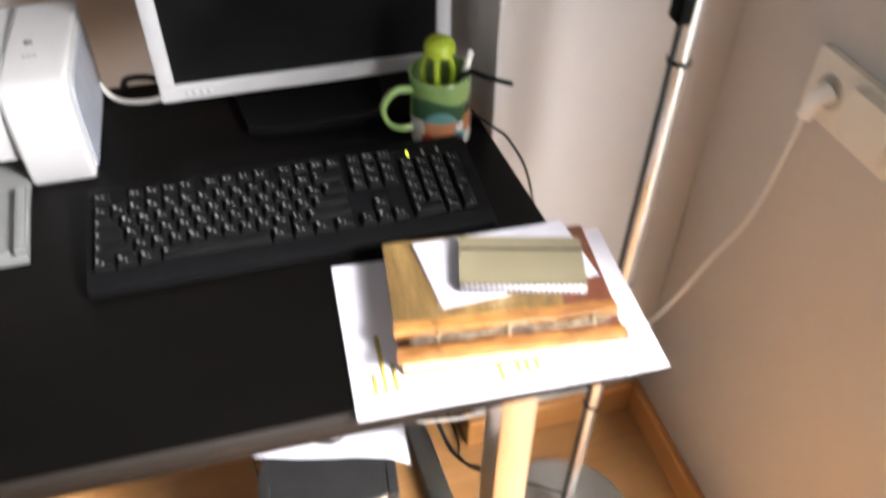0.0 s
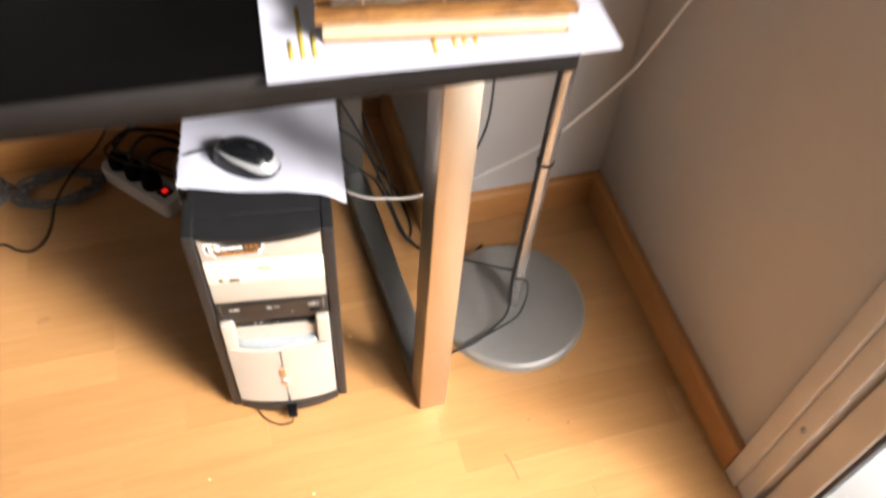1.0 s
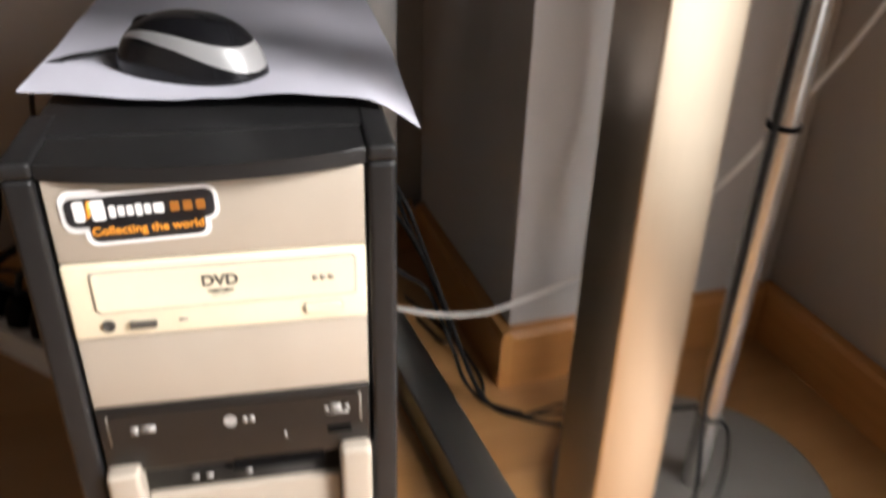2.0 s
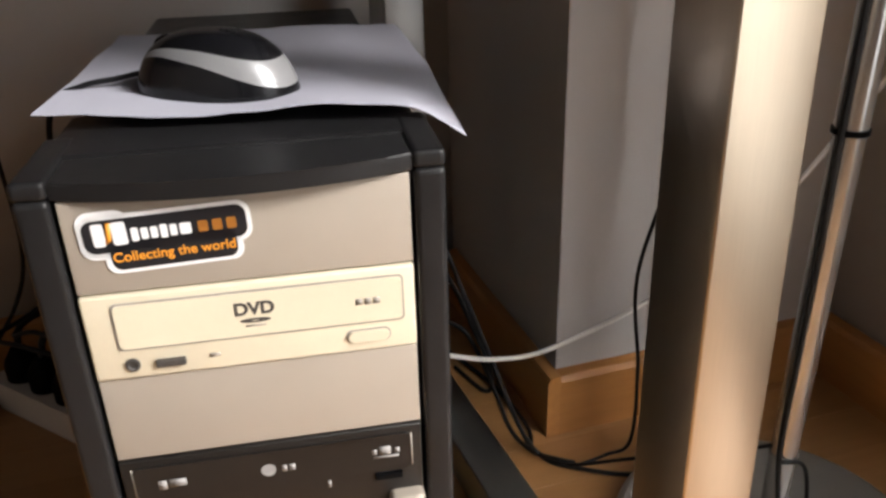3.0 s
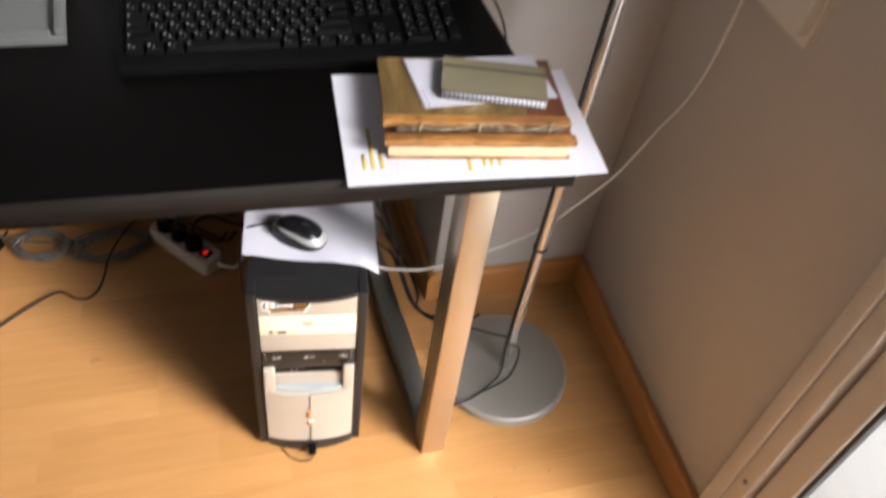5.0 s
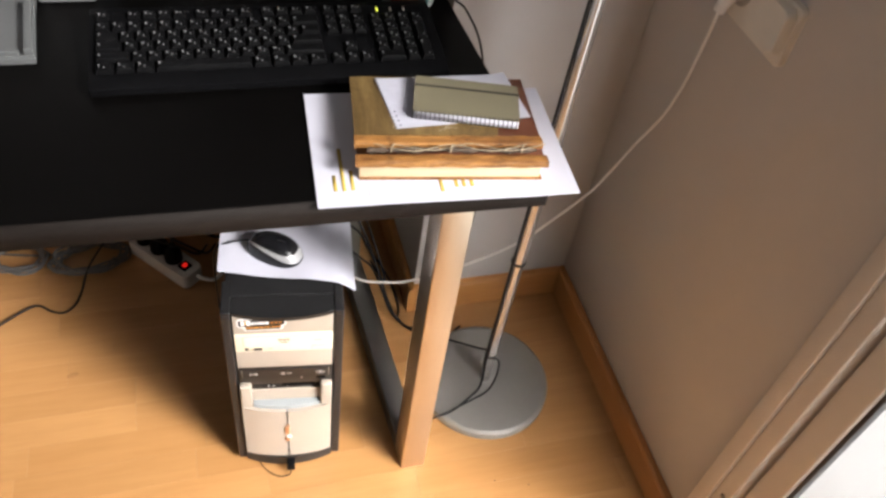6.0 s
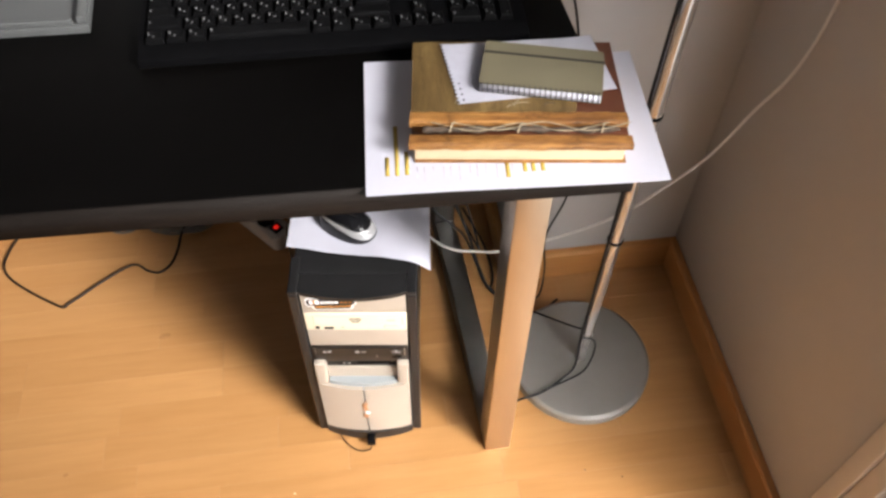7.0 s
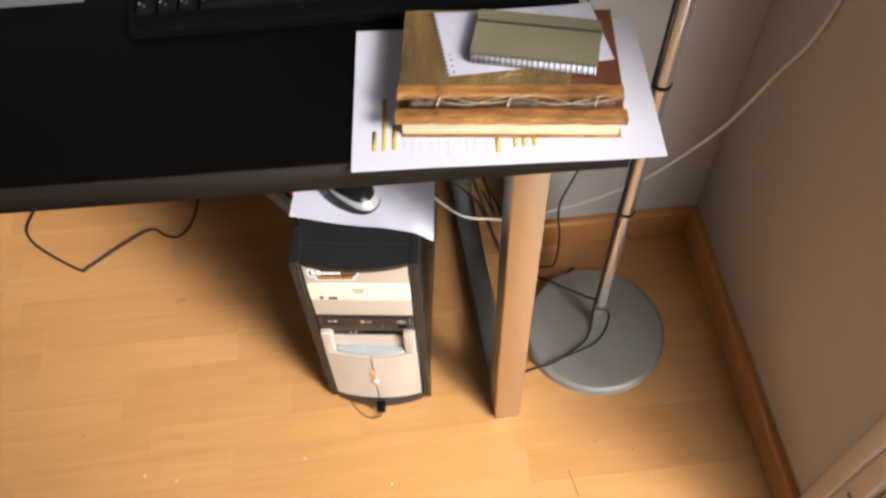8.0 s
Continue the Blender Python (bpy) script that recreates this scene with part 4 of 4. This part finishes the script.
part("stand_foot", prism([(-0.088, -0.028), (-0.05, -0.040), (0.05, -0.040), (0.088, -0.028), (0.10, 0.06), (0.07, 0.112), (-0.07, 0.112), (-0.10, 0.06)], 0.0, 0.014, 0.004), BLACK_PLASTIC, monitor, "black rounded foot")

# ---- printer ----
printer = thing("printer", pose(-0.832, 0.020, DESK, 0, 0, -1.5), "white desktop printer with pale grey side and paper tray", "printer")
prof = [(0.030, 0.036), (0.008, 0.040), (0.005, 0.060), (0.005, 0.100), (0.010, 0.117), (0.020, 0.126), (0.034, 0.130), (0.100, 0.132), (0.203, 0.129), (0.211, 0.119), (0.211, 0.036)]
part("body", prism(prof, -0.44, -0.020, 0.004, axis="x"), PRINTER_WHITE, printer, "white plastic printer body")
prof = [(0.005, 0.002), (0.0, 0.010), (-0.001, 0.060), (0.0, 0.100), (0.006, 0.118), (0.016, 0.127), (0.032, 0.131), (0.100, 0.133), (0.204, 0.130), (0.212, 0.120), (0.212, 0.002)]
part("side_cheek", prism(prof, -0.072, 0.0, 0.005, axis="x"), PRINTER_WHITE, printer, "white rounded end block")
part("side_panel", prism([(0.022, 0.006), (0.021, 0.070), (0.024, 0.098), (0.033, 0.110), (0.060, 0.114), (0.178, 0.112), (0.186, 0.100), (0.188, 0.006)], -0.004, 0.002, 0.0012, axis="x"), PRINTER_SIDE_SHADED, printer, "pale blue-grey side panel, darkened for its weaker sun")
part("rear_body", cuboid(-0.44, -0.0725, 0.05, 0.205, 0.0, 0.038), BLACK_PLASTIC, printer)
part("lid_seam", cuboid(-0.0732, -0.0722, 0.03, 0.20, 0.118, 0.1334), PRINTER_TRAY, printer)
part("mark", cuboid(-0.050, -0.041, 0.098, 0.106, 0.122, 0.1336), PRINT_DARK, printer)
for k in range(3):
    part("mark_bar", cuboid(-0.050 + 0.006 * k, -0.046 + 0.006 * k, 0.070, 0.073, 0.122, 0.1331), PRINTER_TRAY, printer)
part("paper_lever", cuboid(-0.105, -0.098, -0.006, 0.004, 0.075, 0.105, 0.003), PRINTER_TRAY, printer)
tray = part("paper_tray", prism([(-0.30, -0.130), (-0.063, -0.130), (-0.073, -0.02), (-0.076, 0.05), (-0.30, 0.05)], 0.0, 0.012, 0.003), PRINTER_TRAY, printer, "light grey paper tray")
part("tray_rim", prism([(-0.074, -0.128), (-0.064, -0.128), (-0.074, -0.02), (-0.084, -0.02)], 0.0122, 0.022, 0.002), PRINTER_TRAY, tray)
part("tray_stop", cuboid(-0.28, -0.080, -0.129, -0.122, 0.0122, 0.019, 0.002), PRINTER_TRAY, tray)

# ---- mug with pens ----
mug = thing("mug", pose(-0.4135, 0.004, DESK, 0, 0, 0) @ Matrix.Diagonal((1.05, 1.05, 1.0, 1)), "green glazed mug with a colourful print, holding pens", "mug")
part("cup", lathe([(0, 0.0), (0.031, 0.0), (0.0345, 0.003), (0.0362, 0.010), (0.0368, 0.090), (0.0360, 0.0935), (0.0345, 0.0935), (0.0335, 0.090), (0.0330, 0.010), (0, 0.008)], 56), MUG_GREEN, mug, "pale green glazed cup")
part("handle", tube([(-0.034, -0.006, 0.076), (-0.056, -0.010, 0.080), (-0.071, -0.013, 0.063), (-0.067, -0.013, 0.040), (-0.052, -0.009, 0.025), (-0.034, -0.006, 0.022)], lambda t: 0.0036 + 0.0014 * abs(2 * t - 1), 18), MUG_GREEN, mug)


def wrap(name, a0, a1, low, high, material, lift):
    """A glazed patch on the cup between two angles; low and high give its edges."""
    bm = bmesh.new()
    n = 22
    rows = []
    for i in range(n + 1):
        u = i / n
        a = radians(a0 + (a1 - a0) * u)
        col = []
        for j in range(5):
            z = low(u) + (high(u) - low(u)) * j / 4
            r = 0.0365 + lift
            col.append(bm.verts.new((r * math.cos(a), r * math.sin(a), z)))
        rows.append(col)
    for p, q in zip(rows, rows[1:]):
        for j in range(4):
            bm.faces.new((p[j], q[j], q[j + 1], p[j + 1]))
    bmesh.ops.solidify(bm, geom=bm.faces[:], thickness=0.0002)
    part(name, bm, material, mug)


wrap("glaze_patch", 195, 345, lambda u: 0.034, lambda u: 0.068 + 0.005 * math.sin(7 * u), MUG_DARK, 0.0005)
wrap("glaze_patch", 190, 350, lambda u: 0.004, lambda u: 0.040 + 0.003 * math.sin(9 * u), MUG_WHITE, 0.0007)
wrap("glaze_patch", 222, 290, lambda u: 0.036, lambda u: 0.037 + 0.020 * abs(math.sin(math.pi * u)) ** 0.6, MUG_TEAL, 0.0009)
wrap("glaze_patch", 226, 285, lambda u: 0.018 + 0.006 * abs(2 * u - 1), lambda u: 0.041, MUG_PEACH, 0.0011)
wrap("glaze_patch", 300, 335, lambda u: 0.020 + 0.004 * u, lambda u: 0.044 + 0.008 * u, MUG_PEACH, 0.0011)
wrap("glaze_patch", 220, 278, lambda u: 0.008, lambda u: 0.021 + 0.004 * math.sin(8 * u), MUG_RED, 0.0013)
wrap("glaze_patch", 280, 305, lambda u: 0.004 + 0.008 * u, lambda u: 0.030 - 0.006 * u, MUG_TEAL, 0.0013)

whisk = thing("lime_brush", pose(-0.4165, 0.004, DESK + 0.0095) @ Matrix.Diagonal((0.95, 0.95, 1.09, 1)), "lime green plastic whisk standing head-up in the mug", "kitchen tool")
bm = lathe([(0, 0.117), (0.010, 0.1165), (0.0175, 0.113), (0.0205, 0.106), (0.0200, 0.100), (0.014, 0.097), (0, 0.099)], 28)
for v in bm.verts:
    v.co += Vector((0.002, 0, 0)) + v.co.normalized() * 0.0018 * 1.6 * noise.noise(v.co * 150)
part("head", bm, LIME, whisk)
for k in range(4):
    a = radians(90 * k + 250)
    part("prong", tube([(0.012 * math.cos(a), 0.012 * math.sin(a), 0.100), (0.019 * math.cos(a), 0.019 * math.sin(a), 0.080), (0.016 * math.cos(a), 0.016 * math.sin(a), 0.05), (0.008 * math.cos(a), 0.008 * math.sin(a), 0.0)], 0.0033, 8), LIME, whisk)
pen = thing("black_pen", pose(-0.4135, 0.004, DESK), "thin black pen leaning out of the mug", "pen")
part("barrel", tube([(-0.016, 0.006, 0.0115), (0.010, -0.012, 0.07), (0.028, -0.020, 0.0975), (0.050, -0.034, 0.094), (0.076, -0.048, 0.090)], 0.0030, 8), BLACK_PLASTIC, pen)
pen = thing("white_pen", pose(-0.4135, 0.004, DESK), "white pen standing in the mug", "pen")
part("barrel", tube([(0.012, -0.004, 0.0125), (0.022, -0.006, 0.06), (0.036, -0.008, 0.118)], 0.0034, 10), WHITE_STICKER, pen)

# ---- wall socket and its plug ----
socket = thing("wall_socket", pose(0, 0, 0), "ivory double wall socket with a plugged-in adapter", "socket")
part("plate", prism(rounded(0.155, 0.082, 0.006), 0.0, 0.010, 0.003), SOCKET, socket, at=pose(0, -0.2275, 0.858, 0, -90, 0) @ pose(0, 0, 0, 0, 0, 90))
part("well", lathe([(0.0205, 0.0), (0.0205, 0.0012), (0.0185, 0.0012), (0.0170, 0.0004), (0, 0.0004)], 32), SOCKET_SHADE, socket, at=pose(-0.0102, -0.1875, 0.858, 0, -90, 0))
part("cover_block", prism(rounded(0.072, 0.060, 0.008), 0.0, 0.017, 0.005), SOCKET, socket, "raised ivory cover", at=pose(-0.0102, -0.265, 0.864, 0, -90, 0) @ pose(0, 0, 0, 0, 0, 90))
flex = thing("white_power_cable", pose(0, 0, 0), "white power cable hanging from the socket down to the floor", "cable")
part("plug", tube([(-0.0125, -0.189, 0.860), (-0.027, -0.189, 0.852), (-0.034, -0.187, 0.828)], lambda t: 0.0125 - 0.004 * t, 14), WHITE_CABLE, flex, "white moulded plug")
part("flex", tube([(-0.034, -0.187, 0.831), (-0.025, -0.174, 0.778), (-0.012, -0.150, 0.68), (-0.012, -0.13, 0.60), (-0.03, -0.113, 0.53), (-0.048, -0.10, 0.46), (-0.07, -0.09, 0.40), (-0.11, -0.07, 0.32), (-0.16, -0.05, 0.24), (-0.24, -0.022, 0.162), (-0.348, -0.008, 0.114), (-0.405, 0.002, 0.106), (-0.465, 0.01, 0.121), (-0.53, 0.10, 0.10), (-0.60, 0.25, 0.006), (-0.70, 0.27, 0.004)], 0.0025, 10), WHITE_CABLE, flex)

# ---- power strip, plugs, coils and cables under the desk ----
strip = thing("power_strip", pose(-0.832, 0.214, 0.0, 0, 0, 131), "white power strip with black plugs and a lit red switch", "power strip")
part("housing", prism(rounded(0.172, 0.050, 0.010), 0.0, 0.036, 0.004), STRIP_WHITE, strip, "white plastic housing")
part("switch", cuboid(-0.072, -0.050, -0.011, 0.011, 0.0355, 0.0395, 0.001), BLACK_PLASTIC, strip)
part("switch_light", cuboid(-0.0655, -0.0565, -0.005, 0.005, 0.0395, 0.0415, 0.001), RED_LED, strip, "glowing red rocker switch")
part("strip_lead", tube([(-0.084, -0.008, 0.018), (-0.098, -0.012, 0.014), (-0.112, -0.03, 0.006), (-0.11, -0.06, 0.006)], 0.004, 8), WHITE_CABLE, strip)
for k, px in enumerate((-0.028, 0.014, 0.056)):
    part("plug", lathe([(0, 0.0358), (0.0185, 0.0358), (0.0185, 0.052), (0.016, 0.060), (0.008, 0.072), (0, 0.073)], 20, centre=(px, 0)), BLACK_PLASTIC, strip)
    part("plug_lead", tube([(px, 0, 0.070), (px + 0.004, -0.012, 0.092), (px - 0.010, -0.045, 0.098 + 0.01 * (k % 2)), (px - 0.035, -0.085 - 0.01 * k, 0.060), (px - 0.03, -0.13, 0.02)], 0.0038, 8), RUBBER, strip)

random.seed(5)


def coil(name, cx, cy, r, turns, material, label, squash=0.7, turn=0.0):
    pts = []
    n = int(turns * 10)
    for k in range(n):
        a = 2 * math.pi * k / 10
        rr = r * (1 + 0.18 * math.sin(1.7 * k) + random.uniform(-0.06, 0.06))
        x, y = rr * math.cos(a), rr * squash * math.sin(a)
        c, s = math.cos(turn), math.sin(turn)
        pts.append((cx + x * c - y * s, cy + x * s + y * c, 0.004 + 0.016 * (k / n) + 0.004 * random.random()))
    return single(name, tube(pts, 0.0024, 7, 5), material, label, "cable")


coil("cable_coil", -0.983, 0.244, 0.070, 7, GREY_CABLE, "loose coil of thin grey cable on the parquet", 0.55, 0.1)
coil("cable_coil", -1.122, 0.264, 0.050, 6, GREY_CABLE, "small loose coil of grey cable by the baseboard", 0.75, -0.3)
cable("grey_cable", [(-1.22, 0.30, 0.05), (-1.20, 0.30, 0.012), (-1.16, 0.29, 0.004), (-1.07, 0.27, 0.006), (-1.00, 0.265, 0.02)], 0.0024, GREY_CABLE, "thin grey cable between the coils")
cable("black_cable", [(-0.86, 0.300, 0.66), (-0.855, 0.300, 0.45), (-0.848, 0.300, 0.28), (-0.852, 0.300, 0.145), (-0.902, 0.300, 0.055), (-0.950, 0.270, 0.03), (-0.984, 0.205, 0.024), (-0.998, 0.165, 0.006), (-1.010, 0.130, 0.004), (-1.030, 0.111, 0.004), (-1.055, 0.118, 0.004), (-1.086, 0.137, 0.004), (-1.140, 0.105, 0.004), (-1.198, 0.060, 0.004), (-1.224, 0.056, 0.004), (-1.332, 0.142, 0.004), (-1.338, 0.215, 0.004), (-1.29, 0.31, 0.004)], 0.0024, RUBBER, "black cable winding over the parquet under the desk")
plugend = thing("loose_plug", pose(-1.215, 0.275, 0.0, 0, 0, 60), "black connector plug lying on the parquet", "plug")
part("connector", cuboid(-0.02, 0.02, -0.012, 0.012, 0.0, 0.018, 0.004), BLACK_PLASTIC, plugend)
part("lead", tube([(0.02, 0, 0.009), (0.05, 0.005, 0.006), (0.07, 0.02, 0.01)], 0.003, 8), RUBBER, plugend)
for way in (
    [(-0.52, 0.16, 0.40), (-0.485, 0.12, 0.29), (-0.448, 0.05, 0.225), (-0.428, 0.03, 0.165), (-0.408, 0.0, 0.095), (-0.392, -0.02, 0.040), (-0.372, -0.030, 0.005), (-0.350, -0.055, 0.004), (-0.295, -0.085, 0.004), (-0.25, -0.06, 0.004)],
    [(-0.53, 0.14, 0.33), (-0.490, 0.09, 0.230), (-0.445, 0.06, 0.190), (-0.415, 0.02, 0.120), (-0.403, -0.005, 0.075), (-0.380, -0.018, 0.012), (-0.366, 0.02, 0.005), (-0.372, 0.10, 0.004), (-0.40, 0.20, 0.004)],
    [(-0.52, 0.10, 0.26), (-0.480, 0.07, 0.165), (-0.447, 0.05, 0.135), (-0.425, 0.03, 0.120), (-0.404, 0.01, 0.060), (-0.392, 0.00, 0.020), (-0.378, -0.022, 0.006), (-0.362, -0.046, 0.010), (-0.345, -0.050, 0.004)],
    [(-0.46, 0.24, 0.50), (-0.44, 0.20, 0.30), (-0.425, 0.16, 0.18), (-0.405, 0.10, 0.11), (-0.39, 0.06, 0.05), (-0.385, 0.09, 0.006), (-0.40, 0.15, 0.004)],
):
    cable("black_cable", way, 0.0023, RUBBER, "thin black cable hanging behind the tower to the floor")
cable("black_cable", [(-0.360, 0.030, DESK + 0.004), (-0.344, -0.005, DESK + 0.003), (-0.328, -0.028, 0.738), (-0.300, -0.040, 0.672), (-0.272, -0.045, 0.50), (-0.264, -0.048, 0.32), (-0.292, -0.050, 0.200), (-0.284, -0.052, 0.10), (-0.288, -0.056, 0.020), (-0.310, -0.050, 0.004), (-0.345, -0.055, 0.004)], 0.0018, RUBBER, "thin black cable hanging over the edge of the desk")
cable("white_cable", [(-0.84, 0.215, DESK + 0.05), (-0.815, 0.190, DESK + 0.008), (-0.775, 0.172, DESK + 0.004), (-0.735, 0.178, DESK + 0.008), (-0.70, 0.19, DESK + 0.03)], 0.0035, WHITE_CABLE, "white cable at the back of the desk")
cable("black_cable", [(-0.80, 0.203, DESK + 0.01), (-0.79, 0.19, DESK + 0.03), (-0.765, 0.185, DESK + 0.032), (-0.745, 0.19, DESK + 0.02), (-0.72, 0.195, DESK + 0.006)], 0.0045, RUBBER, "black cable bundle at the back of the desk")

for a, b in ((0.0, 0.0), (0.018, 0.012)):
    cable("black_cable", [(-0.62 + a, 0.27, 0.10), (-0.70 + a, 0.300, 0.15), (-0.77 + a, 0.295, 0.17 + b), (-0.835 + a, 0.265, 0.115 + b), (-0.880 + a, 0.235, 0.10), (-0.850 + a, 0.195, 0.105 + b), (-0.800 + a, 0.185, 0.080), (-0.765 + a, 0.205, 0.030), (-0.745 + a, 0.250, 0.006)], 0.0027, RUBBER, "black cable tangled over the power strip")

# ---- parquet strips ----
floor = bpy.data.objects["floor"]
random.seed(11)
SW = 0.0575
PIECES = {}


def strip_mesh(length):
    if length not in PIECES:
        bm = bmesh.new()
        g, b = 0.0001, 0.00015
        lo = [bm.verts.new(p) for p in ((g, g, -0.004), (length - g, g, -0.004), (length - g, SW - g, -0.004), (g, SW - g, -0.004))]
        mid = [bm.verts.new((v.co.x, v.co.y, -b)) for v in lo]
        hi = [bm.verts.new(p) for p in ((g + b, g + b, 0), (length - g - b, g + b, 0), (length - g - b, SW - g - b, 0), (g + b, SW - g - b, 0))]
        for p, q in ((lo, mid), (mid, hi)):
            for i in range(4):
                bm.faces.new((p[i], p[(i + 1) % 4], q[(i + 1) % 4], q[i]))
        bm.faces.new(hi)
        PIECES[length] = link_mesh("parquet_strip", bm, FLOOR_WOOD, smooth=False)
    return PIECES[length]


rest = []
y = BACK_Y - SW
while y > NEAR_Y - SW:
    x = 0.06 + random.choice((0.0, 0.1, 0.2, 0.3))
    near = y > -0.80
    while x > LEFT_X:
        length = random.choice((0.30, 0.36, 0.42, 0.48))
        x -= length
        a, b = max(x, LEFT_X), min(x + length, 0.0)
        if b - a < 0.01:
            continue
        if near and x > -1.75:
            ob = new("parquet_strip", strip_mesh(round(b - a, 4)))
            ob.parent = floor
            ob.location = (a, y, 0)
        else:
            rest.append((a, y, b - a))
    y -= SW
bm = bmesh.new()
for x, y, length in rest:
    g = 0.0003
    lo = [bm.verts.new(p) for p in ((x + g, y + g, -0.004), (x + length - g, y + g, -0.004), (x + length - g, y + SW - g, -0.004), (x + g, y + SW - g, -0.004))]
    hi = [bm.verts.new((v.co.x, v.co.y, 0)) for v in lo]
    for i in range(4):
        bm.faces.new((lo[i], lo[(i + 1) % 4], hi[(i + 1) % 4], hi[i]))
    bm.faces.new(hi)
ob = part("parquet_field", bm, FLOOR_WOOD, floor, "further strips of beech parquet")
ob["kind"] = "stuff"

# ---- marks and crumbs on the floor ----
for kx, ky, kr in ((-1.012, -0.041, 0.006), (-0.44, -0.62, 0.003), (-1.16, -0.30, 0.0025)):
    bm = lathe([(kr, 0.00015), (kr * 0.9, 0.0003), (0, 0.00035)], 12)
    for v in bm.verts:
        v.co.x *= 1.9
    part("knot", bm, JOINT, floor, "small dark knot in the beech", at=pose(kx, ky, 0, 0, 0, 12))
part("scratch", tube([(-0.335, -0.455, 0.0003), (-0.330, -0.475, 0.0004), (-0.327, -0.50, 0.0003)], 0.0007, 5), ALBUM_RED, floor, "thin reddish scratch")
for cx, cy in ((-1.045, -0.385), (-0.990, -0.400), (-0.775, -0.385), (-0.63, -0.445), (-0.28, -0.41), (-0.22, -0.43)):
    bm = lathe([(0, 0), (0.0016, 0.0002), (0.0013, 0.0013), (0, 0.0016)], 8)
    for v in bm.verts:
        v.co += Vector((0.0006, 0.0004, 0.0)) * noise.noise(v.co * 900 + Vector((cx * 50, 0, 0)))
    single("crumb", bm, CREAM if cx < -0.5 else ALBUM_RED, "tiny crumb lying on the parquet floor", "crumb", pose(cx, cy, 0, 0, 0, cx * 400), group="crumbs on the floor")
